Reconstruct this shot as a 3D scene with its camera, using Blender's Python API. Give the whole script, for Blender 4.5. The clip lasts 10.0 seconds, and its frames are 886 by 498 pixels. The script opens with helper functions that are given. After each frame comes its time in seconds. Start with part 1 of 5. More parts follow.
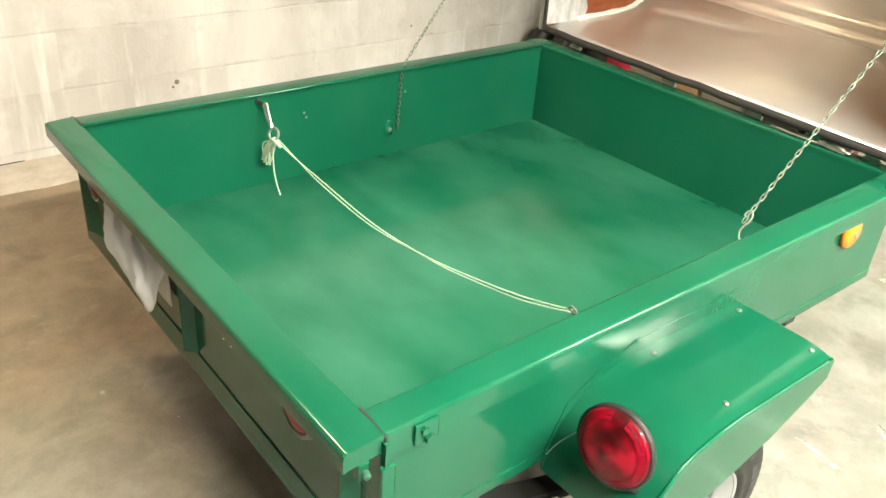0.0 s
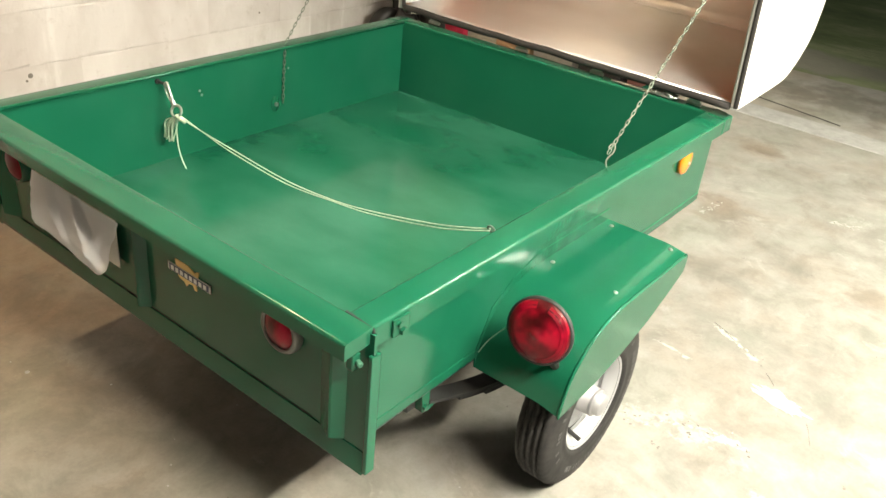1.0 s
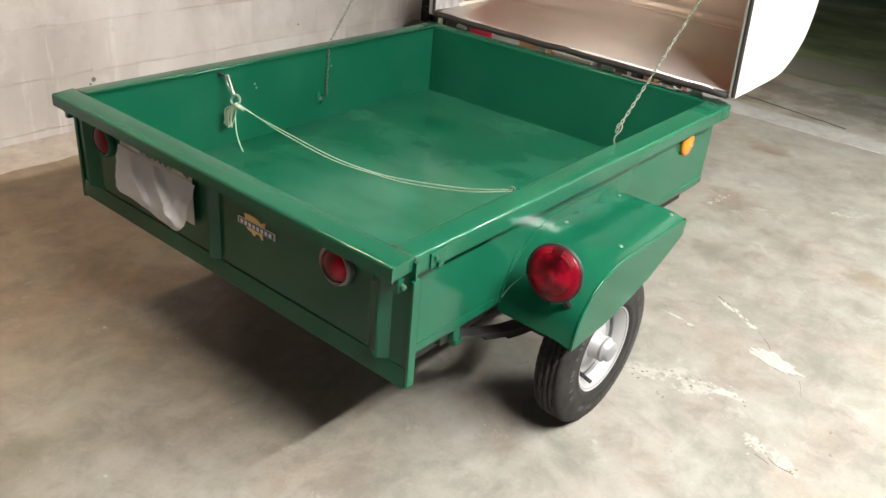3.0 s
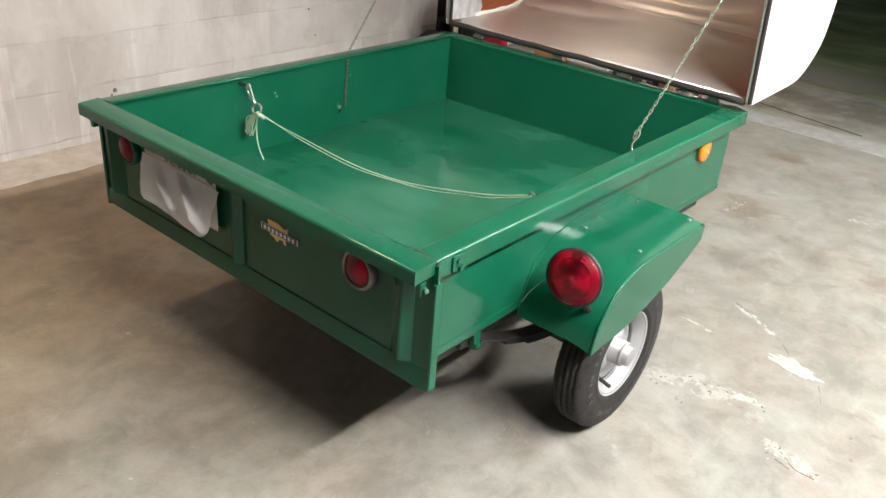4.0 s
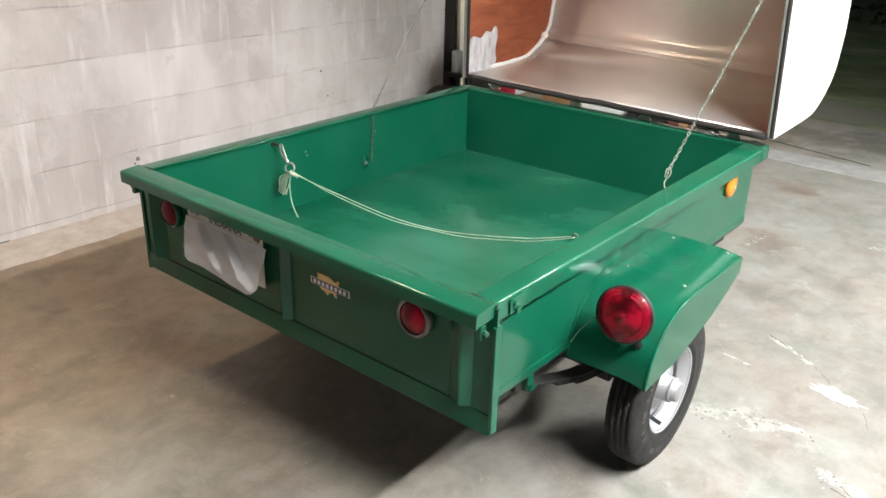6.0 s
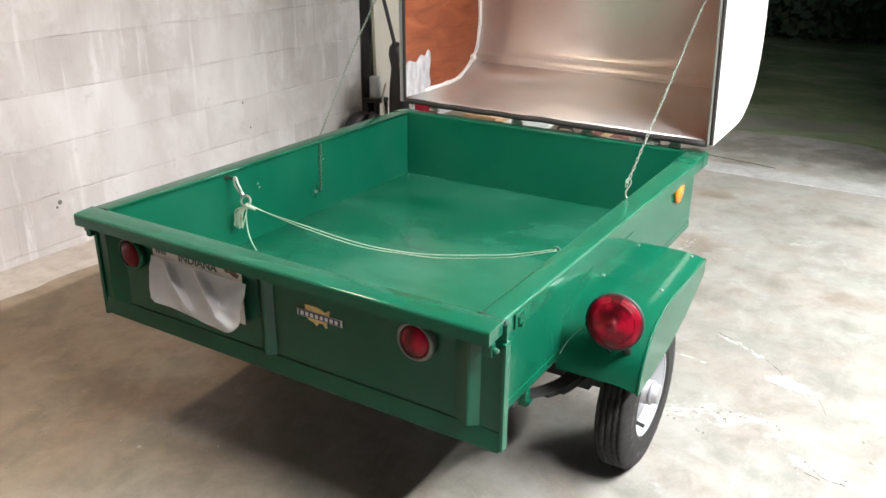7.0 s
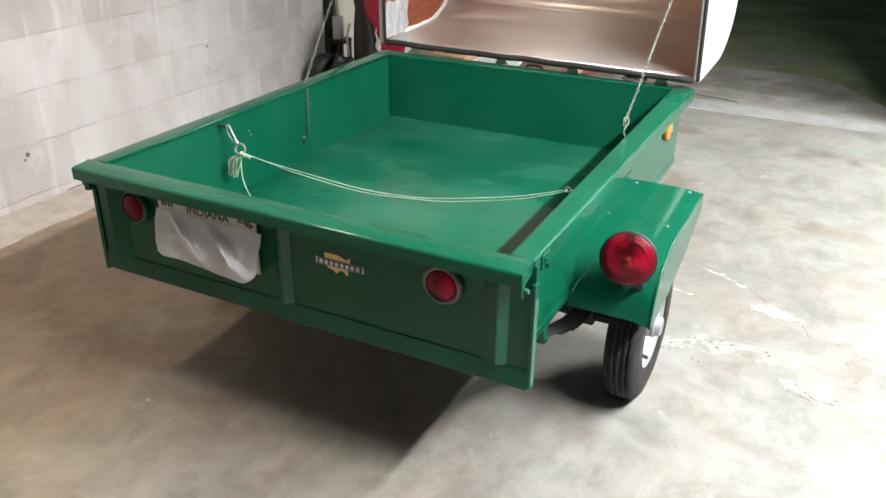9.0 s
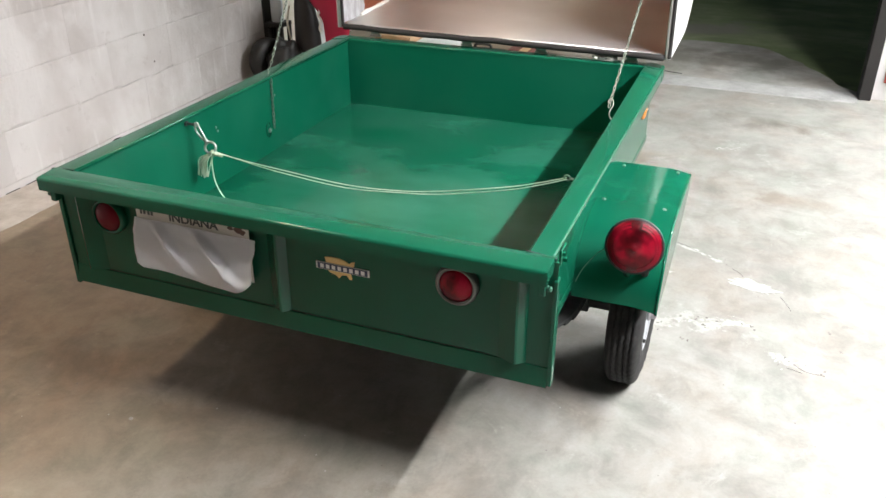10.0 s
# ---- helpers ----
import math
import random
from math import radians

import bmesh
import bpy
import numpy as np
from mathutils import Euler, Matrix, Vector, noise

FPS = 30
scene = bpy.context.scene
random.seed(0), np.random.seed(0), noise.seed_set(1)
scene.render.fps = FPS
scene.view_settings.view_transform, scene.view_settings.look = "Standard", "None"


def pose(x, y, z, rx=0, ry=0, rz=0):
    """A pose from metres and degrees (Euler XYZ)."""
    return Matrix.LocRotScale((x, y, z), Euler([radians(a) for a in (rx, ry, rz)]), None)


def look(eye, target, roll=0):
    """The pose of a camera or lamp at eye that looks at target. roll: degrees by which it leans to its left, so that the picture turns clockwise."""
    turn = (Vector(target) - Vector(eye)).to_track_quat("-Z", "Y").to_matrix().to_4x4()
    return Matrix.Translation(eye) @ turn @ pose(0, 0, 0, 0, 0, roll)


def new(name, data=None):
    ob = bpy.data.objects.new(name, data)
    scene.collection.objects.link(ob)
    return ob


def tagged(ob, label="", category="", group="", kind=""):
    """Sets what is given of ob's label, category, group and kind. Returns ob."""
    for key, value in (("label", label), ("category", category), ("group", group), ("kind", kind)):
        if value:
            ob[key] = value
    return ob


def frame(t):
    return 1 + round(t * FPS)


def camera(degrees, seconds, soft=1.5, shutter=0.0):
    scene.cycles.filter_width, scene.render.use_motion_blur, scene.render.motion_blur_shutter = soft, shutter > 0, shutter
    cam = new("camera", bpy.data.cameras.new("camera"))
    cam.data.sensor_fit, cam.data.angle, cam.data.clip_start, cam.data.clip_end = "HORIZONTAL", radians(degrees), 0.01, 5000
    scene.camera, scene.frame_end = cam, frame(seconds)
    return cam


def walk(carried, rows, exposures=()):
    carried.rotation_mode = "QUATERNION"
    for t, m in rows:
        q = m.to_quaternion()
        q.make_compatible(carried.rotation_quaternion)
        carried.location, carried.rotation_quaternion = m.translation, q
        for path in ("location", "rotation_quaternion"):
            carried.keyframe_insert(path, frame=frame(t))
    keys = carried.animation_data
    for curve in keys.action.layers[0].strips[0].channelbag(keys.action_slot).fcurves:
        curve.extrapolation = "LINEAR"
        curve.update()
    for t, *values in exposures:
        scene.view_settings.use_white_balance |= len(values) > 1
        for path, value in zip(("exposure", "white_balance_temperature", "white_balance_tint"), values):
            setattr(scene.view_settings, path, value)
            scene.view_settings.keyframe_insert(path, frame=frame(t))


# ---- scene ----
cam = camera(56.5, 10.0)
# the clip opens bright and warm, then settles
EXPOSURES = [(0, 0.56, 7650, 0), (0.5, 0.69, 7750, 2), (1.0, 0.39, 7720, 5), (1.5, 0.15, 7520, 8), (2.0, -0.01, 7300, 10), (3.5, -0.06, 6850, 10), (4.5, -0.06, 6720, 10), (5.5, -0.02, 6600, 10), (7.0, 0.27, 6380, 10), (7.5, 0.21, 6375, 10), (8.0, 0.25, 6360, 10), (8.5, 0.18, 6345, 10), (9.0, 0.14, 6335, 10), (10.0, 0.13, 6310, 10)]
PATH = [
    (0, (1.259, -0.458, 1.385), (-0.059, 0.663, 0.381), 4.5),
    (0.5, (1.285, -0.665, 1.386), (0.189, 0.669, 0.377), 5.5),
    (1, (1.315, -0.782, 1.397), (0.297, 0.629, 0.411), 6.1),
    (1.5, (1.374, -0.856, 1.395), (0.357, 0.557, 0.411), 6.0),
    (2, (1.435, -0.938, 1.402), (0.404, 0.471, 0.427), 6.0),
    (3.5, (1.5, -1.044, 1.397), (0.4, 0.343, 0.467), 4.9),
    (4, (1.497, -1.057, 1.396), (0.385, 0.325, 0.473), 4.7),
    (4.5, (1.503, -1.082, 1.387), (0.378, 0.295, 0.471), 4.5),
    (5, (1.509, -1.108, 1.388), (0.352, 0.247, 0.48), 3.8),
    (5.5, (1.496, -1.12, 1.386), (0.331, 0.232, 0.483), 3.4),
    (5.7, (1.478, -1.13, 1.392), (0.304, 0.245, 0.538), 2.1),
    (6.8, (1.296, -1.247, 1.368), (0.252, 0.282, 0.611), 1.0),
    (7, (1.271, -1.274, 1.376), (0.305, 0.31, 0.63), 0.6),
    (7.5, (1.234, -1.324, 1.394), (0.294, 0.278, 0.652), 0.3),
    (8, (1.222, -1.346, 1.395), (0.295, 0.259, 0.645), 0.6),
    (8.5, (1.198, -1.364, 1.396), (0.365, 0.244, 0.547), 0.8),
    (9, (1.132, -1.366, 1.389), (0.313, 0.233, 0.512), 0.5),
    (9.5, (1.021, -1.371, 1.4), (0.207, 0.229, 0.52), 0.5),
    (10, (0.938, -1.364, 1.401), (0.291, 0.286, 0.472), 0.1),
]
walk(cam, [(t, look(eye, target, roll)) for t, eye, target, roll in PATH], EXPOSURES)

# ---- world and lamps ----
world = bpy.data.worlds.new("world")
scene.world = world
world.use_nodes = True
wn = world.node_tree.nodes
wn["Background"].inputs["Color"].default_value = (0.35, 0.5, 0.55, 1)
wn["Background"].inputs["Strength"].default_value = 0.085      # dusk outside the garage door

LAMP_X, LAMP_Z = 2.32, 2.58
TUBE_POWER = 640.0
FAR_POWER = 640.0
WARM_POWER = 240.0


# ---- materials ----
def mat(name, base, rough=0.5, metal=0.0, spec=0.5, coat=0.0):
    m = bpy.data.materials.new(name)
    m.use_nodes = True
    b = m.node_tree.nodes["Principled BSDF"]
    b.inputs["Base Color"].default_value = (*base, 1)
    b.inputs["Roughness"].default_value = rough
    b.inputs["Metallic"].default_value = metal
    b.inputs["Specular IOR Level"].default_value = spec
    b.inputs["Coat Weight"].default_value = coat
    b.inputs["Coat Roughness"].default_value = 0.08
    return m


def node(m, kind, **inputs):
    n = m.node_tree.nodes.new(kind)
    for key, value in inputs.items():
        n.inputs[key.replace("_", " ")].default_value = value
    return n


def wire(m, a, out, b, inp):
    m.node_tree.links.new(a.outputs[out], b.inputs[inp])


def coords(m, scale=(1, 1, 1), kind="Object"):
    tc = node(m, "ShaderNodeNewGeometry") if kind == "World" else node(m, "ShaderNodeTexCoord")
    mp = node(m, "ShaderNodeMapping")
    mp.inputs["Scale"].default_value = scale
    wire(m, tc, "Position" if kind == "World" else kind, mp, "Vector")
    return mp


def noise_tex(m, at, scale, detail=4.0, rough=0.55, distort=0.0):
    n = node(m, "ShaderNodeTexNoise", Scale=scale, Detail=detail, Roughness=rough, Distortion=distort)
    wire(m, at, "Vector", n, "Vector")
    return n


def ramp(m, source, out, stops):
    r = node(m, "ShaderNodeValToRGB")
    r.color_ramp.elements[0].position, r.color_ramp.elements[0].color = stops[0][0], (*stops[0][1], 1)
    r.color_ramp.elements[1].position, r.color_ramp.elements[1].color = stops[-1][0], (*stops[-1][1], 1)
    for p, c in stops[1:-1]:
        r.color_ramp.elements.new(p).color = (*c, 1)
    wire(m, source, out, r, "Fac")
    return r


def mix(m, fac, a, b, mode="MIX"):
    """fac: a number or (node, output); a, b: colours or (node, output)."""
    n = node(m, "ShaderNodeMix")
    n.data_type, n.blend_type = "RGBA", mode
    for slot, value in ((0, fac), (6, a), (7, b)):
        if isinstance(value, tuple) and hasattr(value[0], "outputs"):
            m.node_tree.links.new(value[0].outputs[value[1]], n.inputs[slot])
        elif slot == 0:
            n.inputs[0].default_value = value
        else:
            n.inputs[slot].default_value = (*value, 1)
    return n


def base_from(m, n, out):
    wire(m, n, out, m.node_tree.nodes["Principled BSDF"], "Base Color")


def rough_from(m, n, out, low, high):
    r = node(m, "ShaderNodeMapRange")
    r.inputs["To Min"].default_value, r.inputs["To Max"].default_value = low, high
    wire(m, n, out, r, "Value")
    wire(m, r, "Result", m.node_tree.nodes["Principled BSDF"], "Roughness")


def bump(m, n, out, strength, distance):
    b = node(m, "ShaderNodeBump", Strength=strength, Distance=distance)
    wire(m, n, out, b, "Height")
    wire(m, b, "Normal", m.node_tree.nodes["Principled BSDF"], "Normal")


def green_paint(name, base, rough, smear_haze, spec, drift=(3.4, 2, 0.45, 0.0), reach=(0.44, 0.86)):
    """Hand-sprayed enamel: slight orange peel, cloudy gloss, soft powdery smears with painted-in sheen."""
    m = mat(name, base, rough, spec=spec)
    at = coords(m, kind="World")
    cloud = noise_tex(m, at, 2.6, 3, 0.5, 0.2)
    smear = noise_tex(m, coords(m, (1.0, 1.7, 1.2), "World"), *drift)
    grit = noise_tex(m, at, 30, 3, 0.6)
    tone = ramp(m, cloud, "Fac", [(0.3, tuple(c * 0.9 for c in base)), (0.7, tuple(c * 1.1 for c in base))])
    # pale blue-green smears put the bed's reflected haze into the colour
    mask = ramp(m, smear, "Fac", [(reach[0], (0, 0, 0)), (reach[1], (smear_haze, smear_haze, smear_haze))])
    patchy = mix(m, 0.5, (mask, "Color"), (ramp(m, grit, "Fac", [(0.25, (0.7, 0.7, 0.7)), (0.75, (1, 1, 1))]), "Color"), "MULTIPLY")
    pale = mix(m, (patchy, 2), (tone, "Color"), (0.16, 0.42, 0.33))
    base_from(m, pale, 2)
    rough_from(m, cloud, "Fac", rough * 0.8, rough * 1.25)
    peel = noise_tex(m, at, 160, 2)
    dents = noise_tex(m, at, 5.5, 2, 0.45)
    both = mix(m, 0.93, (peel, "Fac"), (dents, "Fac"))
    bump(m, both, 2, 0.10, 0.02)
    return m


GREEN = (0.0036, 0.080, 0.042)
paint = green_paint("green_enamel", GREEN, 0.13, 0.04, 0.32)
bed_paint = green_paint("green_enamel_worn_bed", GREEN, 0.14, 0.16, 0.38, (3.2, 4, 0.45, 0.15), (0.34, 0.80))
dark_steel = mat("black_chassis_steel", (0.012, 0.013, 0.013), 0.6)
black_gap = mat("black_gap", (0.006, 0.010, 0.008), 0.7)
galv = mat("zinc_plated_steel", (0.36, 0.39, 0.36), 0.36, 0.85)
dull_zinc = mat("dull_zinc", (0.12, 0.17, 0.14), 0.42, 0.5)
chrome = mat("lamp_bezel_dull_chrome", (0.17, 0.17, 0.16), 0.42, 0.7)
chain_grey = mat("weathered_chain_steel", (0.17, 0.205, 0.17), 0.45, 0.7)
rubber = mat("tyre_rubber", (0.022, 0.022, 0.023), 0.68, spec=0.28)
n_ = noise_tex(rubber, coords(rubber), 35, 5)
base_from(rubber, ramp(rubber, n_, "Fac", [(0.3, (0.010, 0.010, 0.011)), (0.75, (0.030, 0.029, 0.028))]), "Color")
letter_grey = mat("raised_rubber_lettering", (0.055, 0.055, 0.054), 0.8)
rim_paint = mat("silver_rim_enamel", (0.36, 0.37, 0.385), 0.45, 0.2)
hub_metal = mat("hub_cap_dull_steel", (0.27, 0.27, 0.28), 0.45, 0.2)
red_lens = mat("red_lens_plastic", (0.24, 0.002, 0.012), 0.3, coat=0.22)
lens_noise = noise_tex(red_lens, coords(red_lens, kind="World"), 22, 2, 0.5)
base_from(red_lens, ramp(red_lens, lens_noise, "Fac", [(0.34, (0.035, 0.0005, 0.002)), (0.5, (0.11, 0.0009, 0.006)), (0.64, (0.30, 0.002, 0.018))]), "Color")
red_lens.node_tree.nodes["Principled BSDF"].inputs["Specular IOR Level"].default_value = 0.2
red_lens.node_tree.nodes["Principled BSDF"].inputs["Coat Roughness"].default_value = 0.10
bump(red_lens, node(red_lens, "ShaderNodeTexVoronoi", Scale=90.0), "Distance", 0.3, 0.0015)
red_lens_pale = mat("red_lens_reflector_ring", (0.30, 0.003, 0.020), 0.35, spec=0.2)
red_tail = mat("red_tail_lens", (0.34, 0.003, 0.020), 0.3, spec=0.15, coat=0.15)
base_from(red_tail, ramp(red_tail, noise_tex(red_tail, coords(red_tail, (1, 1, 0.6), "World"), 26, 3, 0.55), "Fac", [(0.36, (0.10, 0.001, 0.006)), (0.5, (0.28, 0.002, 0.015)), (0.66, (0.46, 0.005, 0.035))]), "Color")
# darker copy of the red lens, with the rail's shade in its colour
red_shaded = mat("shaded_red_lens", (0.13, 0.002, 0.010), 0.4, spec=0.15)
amber_lens = mat("amber_lens_plastic", (0.62, 0.19, 0.010), 0.25, coat=0.4)
black_plastic = mat("black_plastic", (0.012, 0.012, 0.012), 0.6)
string_white = mat("pale_twisted_string", (0.42, 0.53, 0.41), 0.85)
cable_green = mat("overpainted_cable", (0.10, 0.22, 0.15), 0.5)
flat_green = mat("dull_overpainted_steel", (0.03, 0.10, 0.065), 0.8, spec=0.15)
tape_mat = mat("frayed_string_tuft", (0.45, 0.54, 0.42), 0.9)
lid_white = mat("white_lid_enamel", (0.57, 0.585, 0.56), 0.35)
filler_mat = mat("smeared_filler", (0.45, 0.46, 0.47), 0.7)
fn = noise_tex(filler_mat, coords(filler_mat, (1, 2.5, 1), "World"), 14, 5, 0.6)
base_from(filler_mat, ramp(filler_mat, fn, "Fac", [(0.35, (0.36, 0.35, 0.36)), (0.65, (0.56, 0.57, 0.58))]), "Color")
caulk = mat("white_caulk", (0.80, 0.79, 0.74), 0.6)
trim_dark = mat("dark_edge_rubber", (0.018, 0.016, 0.015), 0.8)
trim_grey = mat("aluminium_edge_trim", (0.42, 0.41, 0.39), 0.35, 0.8)
plate_white = mat("plate_enamel", (0.62, 0.60, 0.55), 0.35)
plate_ink = mat("plate_ink", (0.03, 0.035, 0.04), 0.5)
plate_art = mat("plate_brown_artwork", (0.10, 0.05, 0.04), 0.5)
emblem_yellow = mat("emblem_yellow", (0.72, 0.52, 0.20), 0.4)
emblem_white = mat("emblem_white", (0.78, 0.78, 0.76), 0.4)
emblem_dark = mat("emblem_dark_blue", (0.03, 0.045, 0.09), 0.4)
frame_black = mat("black_door_frame", (0.014, 0.012, 0.011), 0.5)
beige_board = mat("beige_board", (0.66, 0.62, 0.52), 0.7)
pale_panel = mat("pale_grey_panel", (0.60, 0.61, 0.60), 0.6)
tool_black = mat("black_tool_plastic", (0.016, 0.015, 0.015), 0.45)
red_plastic = mat("crimson_cloth", (0.42, 0.010, 0.05), 0.6)
hose_grey = mat("white_cord", (0.72, 0.72, 0.70), 0.6)
card_tan = mat("tan_cardboard", (0.46, 0.29, 0.17), 0.85)
card_red = mat("red_brown_cardboard", (0.13, 0.05, 0.04), 0.8)
tape_tan = mat("packing_tape", (0.40, 0.26, 0.13), 0.3)
for m_ in (card_tan, card_red):
    bump(m_, noise_tex(m_, coords(m_, kind="World"), 60, 3), "Fac", 0.1, 0.002)
pearl = mat("pale_blue_container", (0.52, 0.56, 0.60), 0.35)
# tones of unseen surfaces, set by the bounce light they give
unseen_ceiling = mat("unseen_ceiling_tone", (0.125, 0.117, 0.106), 0.9)
unseen_dark = mat("unseen_dark_paint", (0.055, 0.053, 0.05), 0.85)
picture_red = mat("red_brown_frame", (0.30, 0.06, 0.04), 0.5)
tube_glow = mat("fluorescent_tube", (0.9, 0.9, 0.9), 0.3)
tg = tube_glow.node_tree.nodes["Principled BSDF"]
tg.inputs["Emission Color"].default_value = (1.0, 0.985, 0.975, 1)
tg.inputs["Emission Strength"].default_value = TUBE_POWER
far_glow = mat("older_fluorescent_tube", (0.9, 0.9, 0.9), 0.3)
fg = far_glow.node_tree.nodes["Principled BSDF"]
fg.inputs["Emission Color"].default_value = (0.97, 0.985, 0.97, 1)
fg.inputs["Emission Strength"].default_value = FAR_POWER
warm_glow = mat("warm_fluorescent_tube", (0.9, 0.9, 0.9), 0.3)
wg = warm_glow.node_tree.nodes["Principled BSDF"]
wg.inputs["Emission Color"].default_value = (1.0, 0.75, 0.51, 1)
wg.inputs["Emission Strength"].default_value = WARM_POWER
fixture_white = mat("lamp_fixture_white", (0.75, 0.75, 0.73), 0.4)


def stain(m, at, under, cx, cy, rx, ry, colour, strength, warp):
    """A blotch with a ragged, soft outline, rx by ry metres, laid over a colour."""
    mp = node(m, "ShaderNodeMapping")
    mp.inputs["Location"].default_value = (-cx / rx, -cy / ry, 0)
    mp.inputs["Scale"].default_value = (1 / rx, 1 / ry, 0)
    wire(m, at, "Vector", mp, "Vector")
    far = node(m, "ShaderNodeVectorMath")
    far.operation = "LENGTH"
    wire(m, mp, "Vector", far, 0)
    rag = node(m, "ShaderNodeMath")
    rag.operation = "MULTIPLY_ADD"
    wire(m, warp, "Fac", rag, 0)
    rag.inputs[1].default_value = 4.6
    wire(m, far, "Value", rag, 2)
    soft = node(m, "ShaderNodeMapRange")
    soft.interpolation_type = "SMOOTHSTEP"
    for key, value in (("From Min", 2.2), ("From Max", 3.5), ("To Min", strength), ("To Max", 0.0)):
        soft.inputs[key].default_value = value
    wire(m, rag, "Value", soft, "Value")
    return mix(m, (soft, "Result"), (under, 2), colour, "MULTIPLY")


def worn_skim(m, at, under, cx, cy, rx, ry, turn, colour, rag_noise):
    """Scar with a crumbled outline where the slab's surface has broken away to paler mortar."""
    mp = node(m, "ShaderNodeMapping")
    mp.vector_type = "TEXTURE"
    mp.inputs["Location"].default_value = (cx, cy, 0)
    mp.inputs["Rotation"].default_value = (0, 0, turn)
    mp.inputs["Scale"].default_value = (rx, ry, 1)
    wire(m, at, "Vector", mp, "Vector")
    far = node(m, "ShaderNodeVectorMath")
    far.operation = "LENGTH"
    wire(m, mp, "Vector", far, 0)
    rag = node(m, "ShaderNodeMath")
    rag.operation = "MULTIPLY_ADD"
    wire(m, rag_noise, "Fac", rag, 0)
    rag.inputs[1].default_value = 5.0
    wire(m, far, "Value", rag, 2)
    soft = node(m, "ShaderNodeMapRange")
    for key, value in (("From Min", 2.9), ("From Max", 3.5), ("To Min", 0.85), ("To Max", 0.0)):
        soft.inputs[key].default_value = value
    wire(m, rag, "Value", soft, "Value")
    return mix(m, (soft, "Result"), (under, 2), colour)


def concrete(name):
    """Trowelled slab: cloudy tone, old stains, worn pale scuffs and fine grit."""
    m = mat(name, (0.4, 0.38, 0.34), 0.72)
    at = coords(m, kind="World")
    big = noise_tex(m, at, 1.1, 4, 0.55, 0.2)
    mid = noise_tex(m, at, 6.5, 9, 0.68, 0.35)
    fine = noise_tex(m, at, 110, 4, 0.65)
    smudge = noise_tex(m, at, 3.1, 9, 0.66, 0.5)
    drag = noise_tex(m, coords(m, (1.6, 0.7, 1), "World"), 9.0, 7, 0.62, 0.25)
    scuff = noise_tex(m, at, 5.5, 12, 0.74, 0.4)
    a = ramp(m, mid, "Fac", [(0.30, (0.195, 0.189, 0.175)), (0.5, (0.282, 0.276, 0.261)), (0.70, (0.350, 0.344, 0.330))])
    b = mix(m, 0.6, (a, "Color"), (ramp(m, big, "Fac", [(0.32, (0.68, 0.64, 0.59)), (0.66, (1.0, 0.985, 0.96))]), "Color"), "MULTIPLY")
    c = mix(m, (ramp(m, smudge, "Fac", [(0.50, (0, 0, 0)), (0.66, (0.50, 0.50, 0.50))]), "Color"), (b, 2), (0.135, 0.128, 0.116))
    c2 = mix(m, (ramp(m, drag, "Fac", [(0.54, (0, 0, 0)), (0.72, (0.35, 0.35, 0.35))]), "Color"), (c, 2), (0.36, 0.353, 0.335))
    e = mix(m, (ramp(m, scuff, "Fac", [(0.58, (0, 0, 0)), (0.66, (0.5, 0.5, 0.5))]), "Color"), (c2, 2), (0.38, 0.373, 0.355))
    d = mix(m, 0.25, (e, 2), (ramp(m, fine, "Fac", [(0.3, (0.65, 0.65, 0.65)), (0.7, (1, 1, 1))]), "Color"), "MULTIPLY")
    # brown dust tone towards the wall, with the warm shade there painted in
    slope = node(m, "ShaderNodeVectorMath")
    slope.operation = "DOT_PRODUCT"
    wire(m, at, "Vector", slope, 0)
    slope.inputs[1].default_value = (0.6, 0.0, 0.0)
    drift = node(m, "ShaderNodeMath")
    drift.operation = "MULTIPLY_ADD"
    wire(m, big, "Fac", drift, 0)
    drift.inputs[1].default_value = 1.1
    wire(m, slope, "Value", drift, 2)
    wall_side_brown = ramp(m, drift, "Value", [(0.0, (0.98, 0.76, 0.53)), (0.30, (0.93, 0.79, 0.63)), (0.6, (0.95, 0.91, 0.85)), (0.85, (1.0, 0.99, 0.975))])
    hue = noise_tex(m, at, 3.7, 5, 0.6, 0.3)
    tint = ramp(m, hue, "Fac", [(0.36, (0.90, 0.955, 0.93)), (0.5, (1, 1, 1)), (0.64, (1.0, 0.94, 0.90))])
    g = mix(m, 0.8, (d, 2), (tint, "Color"), "MULTIPLY")
    f = mix(m, 0.85, (g, 2), (wall_side_brown, "Color"), "MULTIPLY")
    # old damp and oil stains towards the door, and the dirty apron outside
    warp = noise_tex(m, at, 4.5, 6, 0.6, 0.3)
    for cx, cy, rx, ry, colour, strength in STAINS:
        f = stain(m, at, f, cx, cy, rx, ry, colour, strength, warp)
    crumble = noise_tex(m, at, 38, 7, 0.68, 0.4)
    for cx, cy, rx, ry, turn, colour in SCARS:
        f = worn_skim(m, at, f, cx, cy, rx, ry, turn, colour, crumble)
    base_from(m, f, 2)
    rough_from(m, mid, "Fac", 0.42, 0.7)
    bump(m, scuff, "Fac", 0.18, 0.004)
    return m


